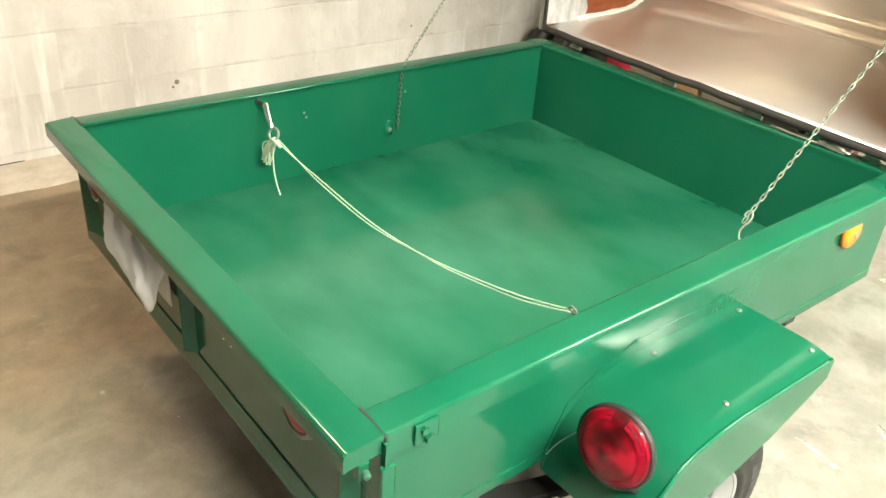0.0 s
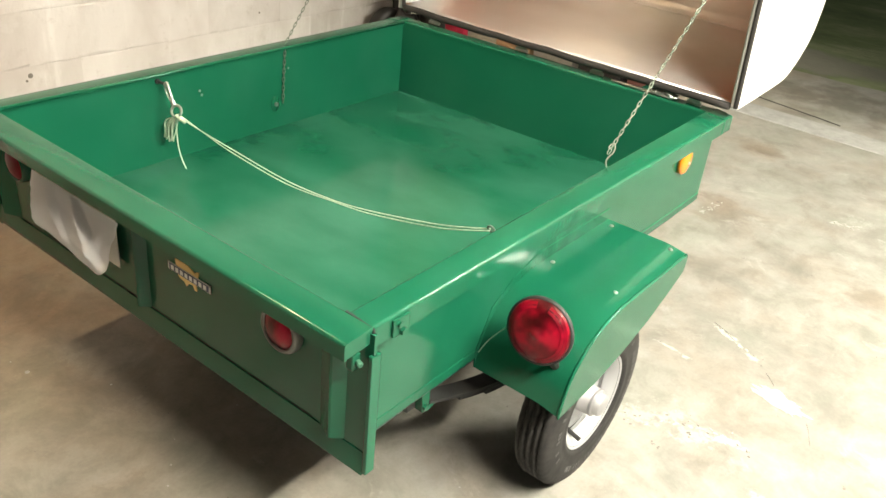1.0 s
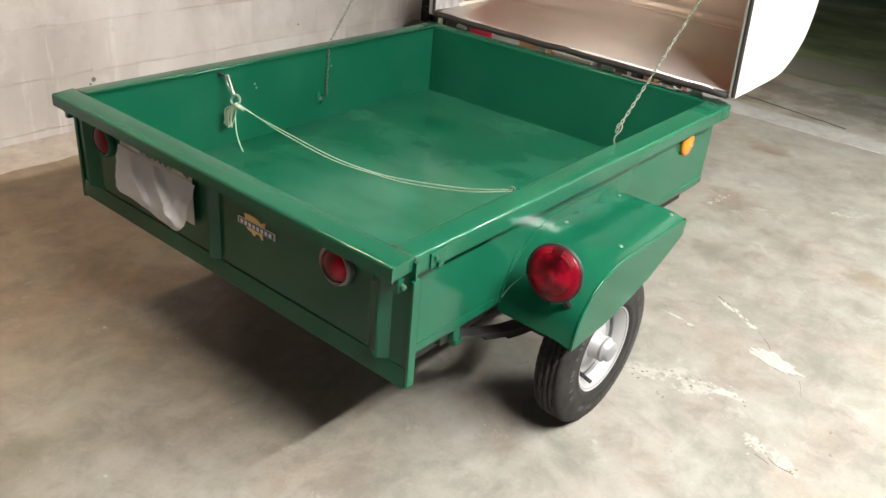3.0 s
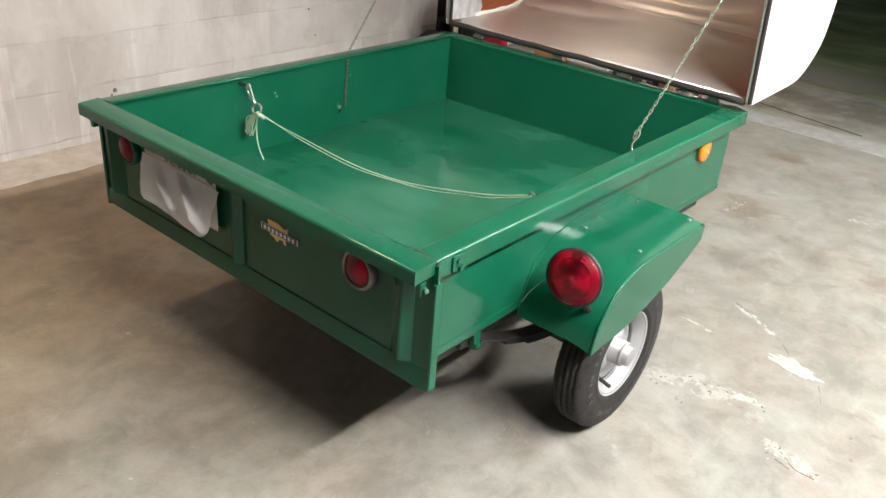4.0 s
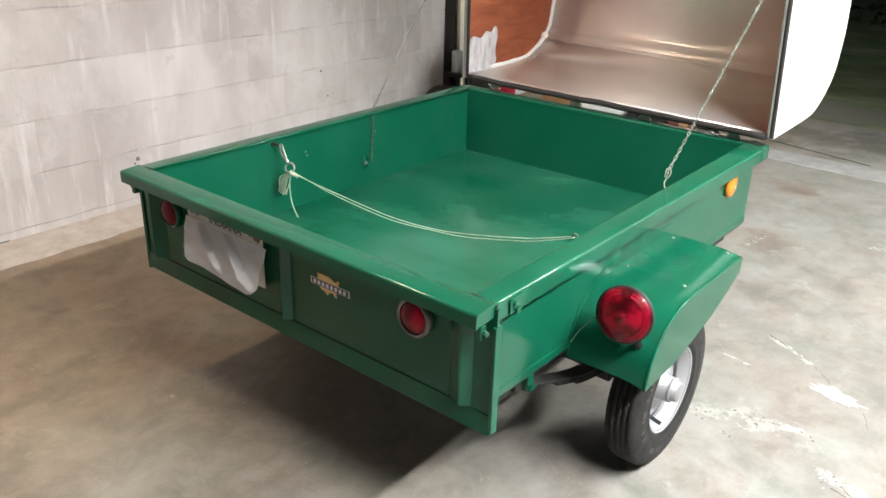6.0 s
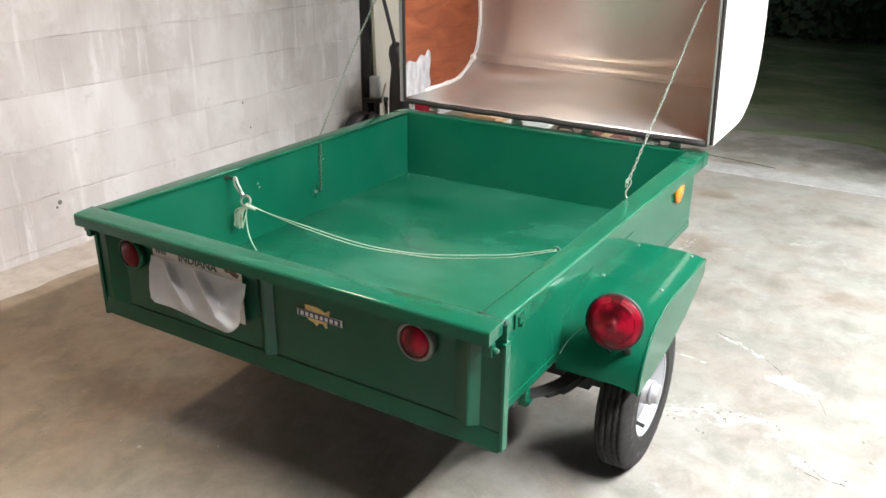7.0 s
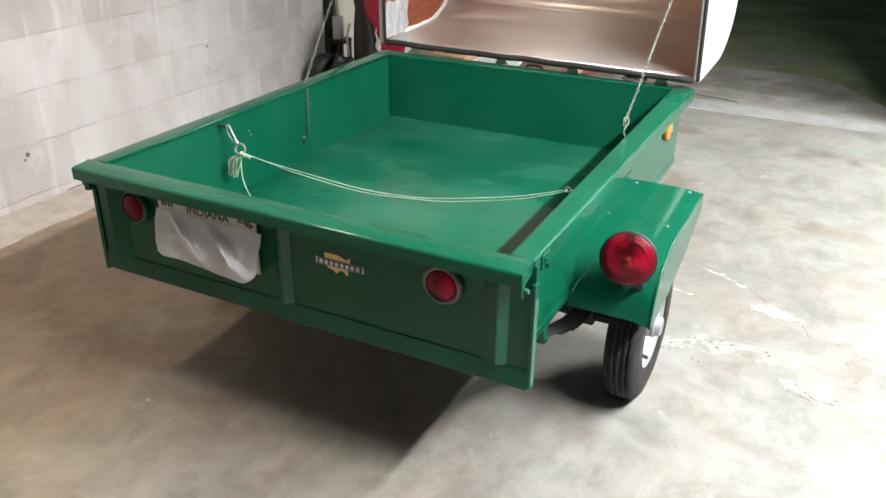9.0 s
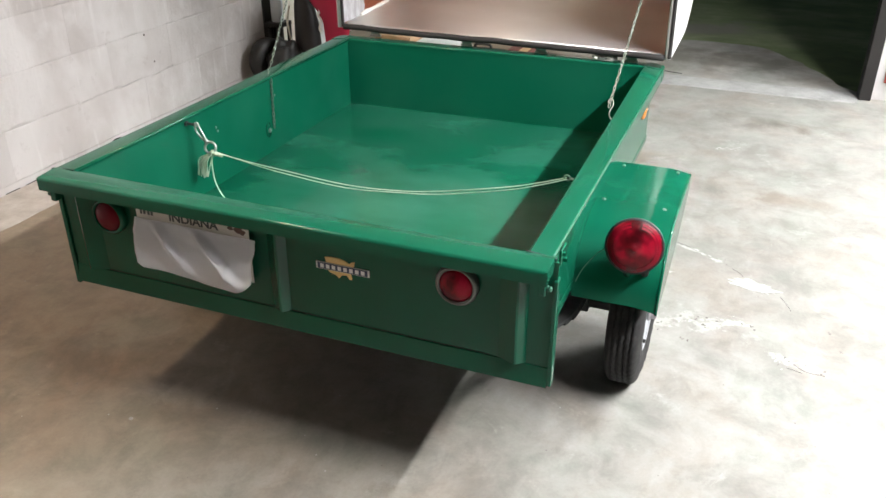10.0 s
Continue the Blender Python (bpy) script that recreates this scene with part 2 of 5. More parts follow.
BROWN_STAIN, GREY_STAIN = (0.72, 0.64, 0.57), (0.66, 0.64, 0.61)
STAINS = [(0.34, 3.13, 0.13, 0.09, BROWN_STAIN, 0.9), (0.97, 3.08, 0.22, 0.12, GREY_STAIN, 0.9), (1.24, 3.06, 0.18, 0.10, BROWN_STAIN, 0.7), (0.86, 2.10, 0.24, 0.10, GREY_STAIN, 0.7),
          (1.18, 2.05, 0.20, 0.13, BROWN_STAIN, 0.7), (0.42, 2.36, 0.11, 0.16, BROWN_STAIN, 0.9), (0.40, 4.30, 1.3, 0.36, (0.50, 0.47, 0.43), 0.9), (0.62, 1.80, 0.25, 0.16, GREY_STAIN, 0.6),
          (-0.75, 0.10, 0.50, 0.16, (0.80, 0.70, 0.60), 0.7), (-0.10, -0.55, 0.30, 0.12, GREY_STAIN, 0.5),
          (0.30, -0.42, 0.34, 0.10, GREY_STAIN, 0.25)]
PALE_SCAR, DULL_SCAR, DARK_SPOT = (0.385, 0.376, 0.355), (0.335, 0.327, 0.306), (0.17, 0.161, 0.146)
SCARS = [(0.775, 0.925, 0.060, 0.040, 0.5, DULL_SCAR), (0.838, 0.985, 0.050, 0.022, 1.0, DULL_SCAR), (0.915, 0.955, 0.060, 0.042, 0.7, DULL_SCAR), (0.990, 0.992, 0.055, 0.014, 0.30, PALE_SCAR),
         (0.800, 1.462, 0.060, 0.011, -0.45, PALE_SCAR), (0.892, 1.408, 0.030, 0.012, -0.5, PALE_SCAR), (0.700, 1.268, 0.060, 0.006, -0.08, PALE_SCAR), (1.145, 0.845, 0.045, 0.024, -0.4, DULL_SCAR),
         (1.205, 0.830, 0.045, 0.022, -0.5, DULL_SCAR), (1.320, 1.096, 0.030, 0.014, 0.2, DARK_SPOT)]
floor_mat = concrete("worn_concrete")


def block_paint(name):
    """White masonry paint over rough block: cloudy blotches that change from block to block, runs, scuffs and pits."""
    m = mat(name, (0.62, 0.59, 0.58), 0.8)
    at = coords(m, kind="World")
    big = noise_tex(m, coords(m, (1, 1.0, 0.55), "World"), 2.1, 4, 0.55, 0.3)
    runs = noise_tex(m, coords(m, (1, 6.5, 0.7), "World"), 2.2, 5, 0.6, 0.12)
    daub = noise_tex(m, at, 6.0, 6, 0.62, 0.25)
    fine = noise_tex(m, at, 60, 6, 0.7)
    spot = noise_tex(m, at, 16, 5, 0.7)
    a = ramp(m, big, "Fac", [(0.34, (0.45, 0.42, 0.405)), (0.5, (0.56, 0.53, 0.515)), (0.66, (0.68, 0.66, 0.65))])
    own = ramp(m, node(m, "ShaderNodeObjectInfo"), "Random", [(0.0, (0.90, 0.89, 0.885)), (1.0, (1.05, 1.05, 1.05))])
    a2 = mix(m, 1.0, (a, "Color"), (own, "Color"), "MULTIPLY")
    patch = mix(m, (ramp(m, daub, "Fac", [(0.52, (0, 0, 0)), (0.66, (0.4, 0.4, 0.4))]), "Color"), (a2, 2), (0.70, 0.685, 0.675))
    b = mix(m, (ramp(m, runs, "Fac", [(0.58, (0, 0, 0)), (0.72, (0.65, 0.65, 0.65))]), "Color"), (patch, 2), (0.77, 0.755, 0.745))
    c = mix(m, (ramp(m, spot, "Fac", [(0.60, (0, 0, 0)), (0.75, (0.5, 0.5, 0.5))]), "Color"), (b, 2), (0.42, 0.38, 0.36))
    base_from(m, c, 2)
    lump = noise_tex(m, at, 12, 5, 0.6)
    thick = mix(m, 0.45, (lump, "Fac"), (runs, "Fac"))
    both = mix(m, 0.25, (thick, 2), (fine, "Fac"))
    bump(m, both, 2, 0.8, 0.012)
    return m


block_mat = block_paint("painted_block")
mortar_mat = mat("painted_mortar", (0.50, 0.47, 0.455), 0.9)


def aluminium(name, metal):
    """Dulled mill-finish sheet: half mirror, half haze, with upright grain that drags highlights sideways."""
    m = mat(name, (0.72, 0.67, 0.63), 0.30, metal)
    cloud = noise_tex(m, coords(m, kind="World"), 3.0, 4, 0.6)
    base_from(m, ramp(m, cloud, "Fac", [(0.3, (0.86, 0.82, 0.78)), (0.7, (0.95, 0.925, 0.895))]), "Color")
    rough_from(m, cloud, "Fac", 0.28, 0.34)
    m.node_tree.nodes["Principled BSDF"].inputs["Anisotropic"].default_value = 0.95
    t = node(m, "ShaderNodeTangent")
    m.node_tree.nodes["Principled BSDF"].inputs["Anisotropic Rotation"].default_value = 0.25
    t.direction_type, t.axis = "RADIAL", "X"
    wire(m, t, "Tangent", m.node_tree.nodes["Principled BSDF"], "Tangent")
    dent = noise_tex(m, coords(m, (1.0, 0.5, 0.5), "World"), 5.0, 2, 0.5)
    bump(m, dent, "Fac", 0.25, 0.01)
    return m


alu = aluminium("dull_aluminium_sheet", 0.42)
bright_alu = aluminium("brighter_aluminium_sheet", 0.72)
ply = mat("red_brown_stained_plywood", (0.26, 0.075, 0.03), 0.5)
g1 = noise_tex(ply, coords(ply, (1, 1.5, 6), "World"), 3.0, 6, 0.6, 0.8)
base_from(ply, ramp(ply, g1, "Fac", [(0.28, (0.17, 0.042, 0.018)), (0.55, (0.28, 0.08, 0.034)), (0.78, (0.40, 0.14, 0.07))]), "Color")
cloth_mat = mat("white_cotton_cloth", (0.93, 0.93, 0.96), 0.9)
bump(cloth_mat, noise_tex(cloth_mat, coords(cloth_mat), 350, 2), "Fac", 0.15, 0.001)
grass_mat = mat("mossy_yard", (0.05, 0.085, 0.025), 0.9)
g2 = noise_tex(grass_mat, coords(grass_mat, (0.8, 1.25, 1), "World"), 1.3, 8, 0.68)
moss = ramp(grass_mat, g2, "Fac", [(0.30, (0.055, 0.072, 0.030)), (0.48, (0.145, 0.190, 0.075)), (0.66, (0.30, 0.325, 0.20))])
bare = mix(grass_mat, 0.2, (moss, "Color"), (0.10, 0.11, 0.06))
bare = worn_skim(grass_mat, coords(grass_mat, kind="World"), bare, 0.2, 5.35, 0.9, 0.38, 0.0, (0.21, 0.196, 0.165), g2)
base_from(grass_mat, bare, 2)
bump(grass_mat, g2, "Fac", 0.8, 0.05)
leaf_mat = mat("dark_hedge_leaf", (0.05, 0.075, 0.04), 0.7)
paint_flake = mat("old_white_paint_flake", (0.40, 0.39, 0.37), 0.8)
base_from(paint_flake, ramp(paint_flake, noise_tex(paint_flake, coords(paint_flake, kind="World"), 45, 5, 0.6), "Fac", [(0.35, (0.31, 0.303, 0.285)), (0.65, (0.41, 0.40, 0.38))]), "Color")
strip_mat = mat("worn_threshold_concrete", (0.34, 0.333, 0.32), 0.75)
base_from(strip_mat, ramp(strip_mat, noise_tex(strip_mat, coords(strip_mat, kind="World"), 8, 8, 0.66), "Fac", [(0.3, (0.20, 0.196, 0.188)), (0.5, (0.285, 0.279, 0.268)), (0.7, (0.35, 0.343, 0.33))]), "Color")
# pale tone standing in for lamplight on the floor by the wall
lit_strip_mat = mat("painted_lit_strip", (0.5, 0.46, 0.41), 0.75)
sn = noise_tex(lit_strip_mat, coords(lit_strip_mat, kind="World"), 9, 8, 0.7)
base_from(lit_strip_mat, ramp(lit_strip_mat, sn, "Fac", [(0.3, (0.37, 0.325, 0.275)), (0.55, (0.50, 0.455, 0.405)), (0.75, (0.60, 0.565, 0.52))]), "Color")
pit_mat = mat("grey_pit", (0.17, 0.155, 0.14), 0.9)
crack_mat = mat("dark_crack_filler", (0.04, 0.036, 0.032), 0.9)


# ---- mesh helpers ----
def part(name, bm, material, parent=None, label="", smooth=False):
    me = bpy.data.meshes.new(name)
    bmesh.ops.recalc_face_normals(bm, faces=bm.faces)
    bm.to_mesh(me)
    bm.free()
    me.materials.append(material)
    if smooth:
        for p in me.polygons:
            p.use_smooth = True
    ob = new(name, me)
    if parent is not None:
        ob.parent = parent
        if parent.type == "EMPTY":
            ob.location = -parent.location
    if label:
        ob["label"] = label
    return ob


def thing(name, at, label, category, group="", kind=""):
    e = new(name)
    e.empty_display_size = 0.05
    e.location = at
    return tagged(e, label, category, group, kind)


def rolled(ob):
    """Shade a folded edge smoothly, keeping true corners sharp."""
    for p in ob.data.polygons:
        p.use_smooth = True
    ob.data.set_sharp_from_angle(angle=radians(32))
    return ob


def bevel(bm, w, seg=2):
    if w > 0:
        bmesh.ops.bevel(bm, geom=list(bm.edges), offset=w, segments=seg, affect="EDGES", profile=0.5)
    return bm


def box(x0, x1, y0, y1, z0, z1, w=0.0, seg=2, bm=None):
    own = bmesh.new()
    bmesh.ops.create_cube(own, size=1)
    for v in own.verts:
        v.co = Vector(((x0 + x1) / 2 + v.co.x * (x1 - x0), (y0 + y1) / 2 + v.co.y * (y1 - y0), (z0 + z1) / 2 + v.co.z * (z1 - z0)))
    bevel(own, w, seg)
    if bm is None:
        return own
    return joined(bm, own)


def joined(bm, other):
    me = bpy.data.meshes.new("join")
    other.to_mesh(me)
    other.free()
    bm.from_mesh(me)
    bpy.data.meshes.remove(me)
    return bm


def prism(outline, axis, a, b, w=0.0):
    """An outline in the two other axes (in x, y, z order), drawn out along one axis from a to b."""
    bm = bmesh.new()

    def spot(p, t):
        return {"x": (t, p[0], p[1]), "y": (p[0], t, p[1]), "z": (p[0], p[1], t)}[axis]
    lo = [bm.verts.new(spot(p, a)) for p in outline]
    hi = [bm.verts.new(spot(p, b)) for p in outline]
    bm.faces.new(lo), bm.faces.new(hi[::-1])
    for i in range(len(outline)):
        j = (i + 1) % len(outline)
        bm.faces.new((lo[i], hi[i], hi[j], lo[j]))
    bmesh.ops.recalc_face_normals(bm, faces=bm.faces)
    if w:
        bevel(bm, w, 2)
    return bm


def sheet(line, axis, a, b, thick, inward):
    """A bent sheet: an open line of points drawn out along an axis, with a thickness towards inward (+1 or -1 side)."""
    pts = [Vector(p) for p in line]
    off = []
    for i, p in enumerate(pts):
        d = (pts[min(i + 1, len(pts) - 1)] - pts[max(i - 1, 0)]).normalized()
        off.append(p + Vector((-d.y, d.x)) * thick * inward)
    return prism([tuple(p) for p in pts] + [tuple(p) for p in off[::-1]], axis, a, b)


def tube(points, r, sides=8, bm=None, cap=True):
    bm = bm or bmesh.new()
    pts = [Vector(p) for p in points]
    rings, up = [], None
    for i, p in enumerate(pts):
        d = (pts[min(i + 1, len(pts) - 1)] - pts[max(i - 1, 0)]).normalized()
        if up is None:
            up = d.orthogonal().normalized()
        up = (up - d * up.dot(d)).normalized()
        side = d.cross(up)
        rad = r[i] if isinstance(r, (list, tuple)) else r
        rings.append([bm.verts.new(p + (up * math.cos(2 * math.pi * k / sides) + side * math.sin(2 * math.pi * k / sides)) * rad) for k in range(sides)])
    for a, b in zip(rings, rings[1:]):
        for k in range(sides):
            bm.faces.new((a[k], a[(k + 1) % sides], b[(k + 1) % sides], b[k]))
    if cap:
        bm.faces.new(rings[0][::-1]), bm.faces.new(rings[-1])
    return bm


def lathe(profile, centre, axis, sides=48, bm=None, squash=1.0):
    """profile: (distance along the axis, radius). axis: a direction."""
    bm = bm or bmesh.new()
    d = Vector(axis).normalized()
    u = d.orthogonal().normalized()
    if abs(d.z) < 0.9:
        u = (Vector((0, 0, 1)) - d * d.z).normalized()
    v = d.cross(u)
    c = Vector(centre)
    rings = []
    for t, r in profile:
        if r < 1e-5:
            rings.append([bm.verts.new(c + d * t)])
        else:
            rings.append([bm.verts.new(c + d * t + (u * math.cos(2 * math.pi * k / sides) + v * math.sin(2 * math.pi * k / sides) * squash) * r) for k in range(sides)])
    for a, b in zip(rings, rings[1:]):
        for k in range(sides):
            j = (k + 1) % sides
            if len(a) == 1 and len(b) > 1:
                bm.faces.new((a[0], b[k], b[j]))
            elif len(b) == 1 and len(a) > 1:
                bm.faces.new((a[k], a[j], b[0]))
            elif len(a) > 1:
                bm.faces.new((a[k], a[j], b[j], b[k]))
    return bm


def smooth_line(points, n=8):
    """A smooth line through points."""
    p = [Vector(q) for q in points]
    out = []
    for i in range(len(p) - 1):
        a, b, c, d = p[max(i - 1, 0)], p[i], p[i + 1], p[min(i + 2, len(p) - 1)]
        for k in range(n):
            t = k / n
            out.append(0.5 * (2 * b + (c - a) * t + (2 * a - 5 * b + 4 * c - d) * t * t + (3 * b - a - 3 * c + d) * t ** 3))
    return out + [p[-1]]


def letters(text, size, depth, m, material, parent, name="lettering", stretch=1.0):
    cu = bpy.data.curves.new("text", "FONT")
    cu.body, cu.size, cu.extrude, cu.align_x, cu.align_y = text, size, depth, "CENTER", "CENTER"
    cu.offset = size * 0.022
    tmp = bpy.data.objects.new("text", cu)
    scene.collection.objects.link(tmp)
    me = bpy.data.meshes.new_from_object(tmp.evaluated_get(bpy.context.evaluated_depsgraph_get()))
    bpy.data.objects.remove(tmp)
    bpy.data.curves.remove(cu)
    me.transform(m @ Matrix.Diagonal((stretch, 1, 1, 1)))
    me.materials.clear()
    me.materials.append(material)
    ob = new(name, me)
    ob.parent = parent
    return ob


# ---- setting ----
WALL_X, COURSE, BLOCK = -1.912, 0.2175, 0.435
CEIL = 2.80
WALL_END = 2.93
ROOM_X1, ROOM_Y0, DOOR_Y = 6.0, -8.0, 3.70
JAMB_X = 1.50

edge = [(-6.0, ROOM_Y0 - 0.2), (ROOM_X1 + 0.2, ROOM_Y0 - 0.2), (ROOM_X1 + 0.2, 3.9)]
apron = [(2.2, 3.72), (1.62, 3.74), (1.44, 3.84), (1.33, 4.05), (1.20, 4.30), (1.05, 4.54), (0.83, 4.72), (0.54, 4.74), (0.1, 4.70), (-0.6, 4.80), (-1.6, 4.9), (-6.0, 5.0)]
rough_edge = [Vector((x, y, 0)) for x, y in apron]
line = []
for p in smooth_line(rough_edge, 10):
    line.append((p.x + 0.03 * noise.noise(p * 6), p.y + 0.04 * noise.noise(p * 5 + Vector((3, 1, 0)))))
outline = edge + line
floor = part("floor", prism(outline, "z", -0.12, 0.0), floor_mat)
tagged(floor, "worn grey concrete garage floor with stains", "floor", kind="structure")

bm = bmesh.new()
bmesh.ops.create_grid(bm, x_segments=60, y_segments=60, size=60)
for v in bm.verts:
    v.co.z = -0.05 + 0.02 * noise.noise(v.co * 0.7)
    v.co.y += 40
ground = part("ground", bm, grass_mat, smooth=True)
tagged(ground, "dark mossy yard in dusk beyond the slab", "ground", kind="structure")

strip = part("threshold", prism([(3.555, -0.01), (3.575, 0.003), (3.775, 0.004), (3.80, -0.01)], "x", WALL_X + 0.03, 1.462), strip_mat)
tagged(strip, "paler worn concrete strip across the garage doorway", "threshold", kind="structure")

# block wall: backing with joints, the blocks stand proud of it
wall = part("wall_west", box(WALL_X - 0.20, WALL_X - 0.0062, ROOM_Y0, WALL_END, -0.1, CEIL), mortar_mat)
tagged(wall, "white-painted concrete block wall with shallow joints", "wall", kind="structure")
# unseen back and side walls, added dark to hold down bounce light
wall_s = part("wall_south", box(-6.0, ROOM_X1 + 0.2, ROOM_Y0 - 0.2, ROOM_Y0, -0.1, CEIL), unseen_dark)
tagged(wall_s, "unseen wall closing the garage, kept dark to cut bounce", "wall", kind="structure")
wall_e = part("wall_east", box(ROOM_X1, ROOM_X1 + 0.2, ROOM_Y0, DOOR_Y, -0.1, CEIL), unseen_dark)
tagged(wall_e, "unseen side wall of the garage, kept dark to cut bounce", "wall", kind="structure")
wall_n = part("wall_north", box(JAMB_X + 0.03, ROOM_X1, DOOR_Y, DOOR_Y + 0.2, -0.1, CEIL), block_mat)
tagged(wall_n, "white-painted wall beside the open garage door", "wall", kind="structure")
jamb = part("door_jamb", box(JAMB_X - 0.035, JAMB_X + 0.028, DOOR_Y - 0.05, DOOR_Y + 0.1, 0.0, CEIL - 0.002, 0.006), frame_black)
tagged(jamb, "black upright jamb of the open garage door", "door jamb", kind="structure")
header = part("door_header", box(WALL_X - 0.033, JAMB_X - 0.037, DOOR_Y, DOOR_Y + 0.2, 2.15, CEIL - 0.002), unseen_dark)
tagged(header, "painted beam over the garage door", "beam", kind="structure")
wall_nw = part("wall_corner", box(WALL_X - 0.20, WALL_X - 0.035, WALL_END + 0.104, 4.75, -0.1, CEIL - 0.002), pale_panel)
tagged(wall_nw, "pale grey panelled wall beyond the block wall", "wall", kind="structure")
post = part("wall_post", box(WALL_X - 0.05, WALL_X + 0.004, WALL_END + 0.002, WALL_END + 0.10, 0.0, CEIL - 0.002, 0.006), frame_black)
tagged(post, "black upright post at the end of the block wall", "post", kind="structure")
# unseen ceiling, toned for how much light it throws back
ceil = part("ceiling", box(-6.0, ROOM_X1 + 0.2, ROOM_Y0 - 0.2, DOOR_Y + 0.2, CEIL, CEIL + 0.15), unseen_ceiling)
tagged(ceil, "unseen garage ceiling, its grey-brown tone set for bounce", "ceiling", kind="structure")


# ---- fluorescent lamp over the open floor ----
def shop_light(x, y0, y1, glow, hood=False):
    lamp = thing("ceiling_lamp", (x, (y0 + y1) / 2, LAMP_Z), "white twin-tube fluorescent ceiling lamp, switched on", "lamp", "fluorescent lamps")
    part("housing", box(x - 0.022, x + 0.022, y0, y1, LAMP_Z + 0.06, LAMP_Z + 0.10, 0.004), fixture_white, lamp)
    for y in (y0 + 0.012, y1 - 0.012):
        part("tube_holder", box(x - 0.05, x + 0.05, y - 0.012, y + 0.012, LAMP_Z + 0.012, LAMP_Z + 0.062, 0.003), fixture_white, lamp)
    for dx in (-0.024, 0.024):
        part("tube", tube([(x + dx, y0 + 0.03, LAMP_Z + 0.03), (x + dx, y1 - 0.03, LAMP_Z + 0.03)], 0.016, 12), glow, lamp)
    for y in (y0 + 0.2, y1 - 0.2):
        part("hanger", tube([(x, y, LAMP_Z + 0.098), (x, y, CEIL)], 0.004, 6), galv, lamp)
    # made-up wings that cut the far lamp's light off the block wall
    if hood:
        for s in (-1, 1):
            part("hood", prism([(x + s * 0.024, LAMP_Z + 0.066), (x + s * 0.130, LAMP_Z - 0.022), (x + s * 0.133, LAMP_Z - 0.020), (x + s * 0.026, LAMP_Z + 0.070)], "y", y0 + 0.002, y1 - 0.002), fixture_white, lamp, "unseen sloping wing added to keep this lamp off the wall")
    return lamp


shop_light(LAMP_X, -0.70, 1.24, tube_glow)
shop_light(LAMP_X + 0.03, 2.25, 3.45, far_glow, hood=True)
shop_light(-1.00, -0.50, -0.04, warm_glow)

# ---- trailer ----
XC, XL, XR = 0.014, -0.601, 0.629        # middle and outer edges of the rim
XI0, XI1 = -0.540, 0.578                 # inner faces of the sides
XO0, XO1 = -0.572, 0.597                 # outer faces of the sides
BED, RIM, YF = 0.409, 0.660, 1.412       # bed, rim and the front's inner face
trailer = thing("utility_trailer", (XC, 0.62, 0.0), "small green-enamelled steel utility trailer with raised lid, standing on concrete", "trailer")

part("bed", box(XI0 - 0.02, XI1 + 0.02, 0.005, YF + 0.015, BED - 0.02, BED), bed_paint, trailer, "scuffed green bed with pale smears, partly painted sheen")
for x0, x1, xo in ((XO0, XI0, -1), (XI1, XO1, 1)):
    part("side_panel", box(x0, x1, 0.006, YF + 0.02, BED - 0.012 if xo > 0 else 0.397, RIM - 0.006, 0.003), paint, trailer)
part("front_panel", box(XO0 + 0.002, XO1 - 0.002, YF, YF + 0.036, 0.397, RIM - 0.006, 0.003), paint, trailer)
# rolled rims: a top flange with a skirt hanging from its outer edge
T = 0.005


def rim_profile(inner, outer, drop):
    s = 1 if outer > inner else -1
    return [(inner, RIM - 0.012), *[(inner + s * 0.005 * (1 - math.cos(a)), RIM - 0.005 * (1 - math.sin(a))) for a in (math.pi * k / 12 for k in range(7))], *[(outer - s * 0.006 * (1 - math.sin(a)), RIM - 0.006 * (1 - math.cos(a))) for a in (math.pi * k / 16 for k in range(9))],
            (outer, RIM - drop), (outer - s * T, RIM - drop), (outer - s * T, RIM - 0.018), (outer - s * 0.012, RIM - T - 0.001), (inner + s * T, RIM - T - 0.001), (inner + s * T, RIM - 0.012)]


def sloped(ob, inner, outer, drop, axis=0):
    """Tip a rim's flat outwards, so that its outer edge hangs lower than its inner one."""
    for v in ob.data.vertices:
        v.co.z -= drop * min(1.0, max(0.0, (v.co[axis] - inner) / (outer - inner)))
    return ob


near_rail = sloped(rolled(part("side_rail", prism(rim_profile(XI1 - 0.014, XR, 0.042), "y", 0.004, YF + 0.05), paint, trailer)), XI1, XR, 0.006)
for v in near_rail.data.vertices:      # its flat narrows towards the tail
    if v.co.y < 0.5 and v.co.x < XI1 + 0.005:
        v.co.x += 0.014
sloped(rolled(part("side_rail", prism(rim_profile(XI0 + 0.006, XL, 0.042), "y", 0.004, YF + 0.05), paint, trailer)), XI0, XL, 0.005)
rolled(part("front_rail", prism(rim_profile(YF - 0.0012, YF + 0.05, 0.05), "x", XI0 + 0.004, XI1 - 0.004), paint, trailer))
# rounded corners where the rails meet
for cx, s_ in ((XR, 1), (XL, -1)):
    pts = [(cx - s_ * 0.052, YF - 0.010), (cx + s_ * 0.0015, YF - 0.010)]
    pts += [(cx + s_ * (0.0015 - 0.030 * (1 - math.cos(math.pi * k / 16))), YF + 0.024 + 0.030 * math.sin(math.pi * k / 16)) for k in range(9)]
    pts += [(cx - s_ * 0.052, YF + 0.054)]
    sloped(part("corner_cap", prism(pts, "z", RIM - 0.042, RIM + 0.0015, 0.003), paint, trailer), XI1 if s_ > 0 else XI0, cx, 0.006 if s_ > 0 else 0.005)
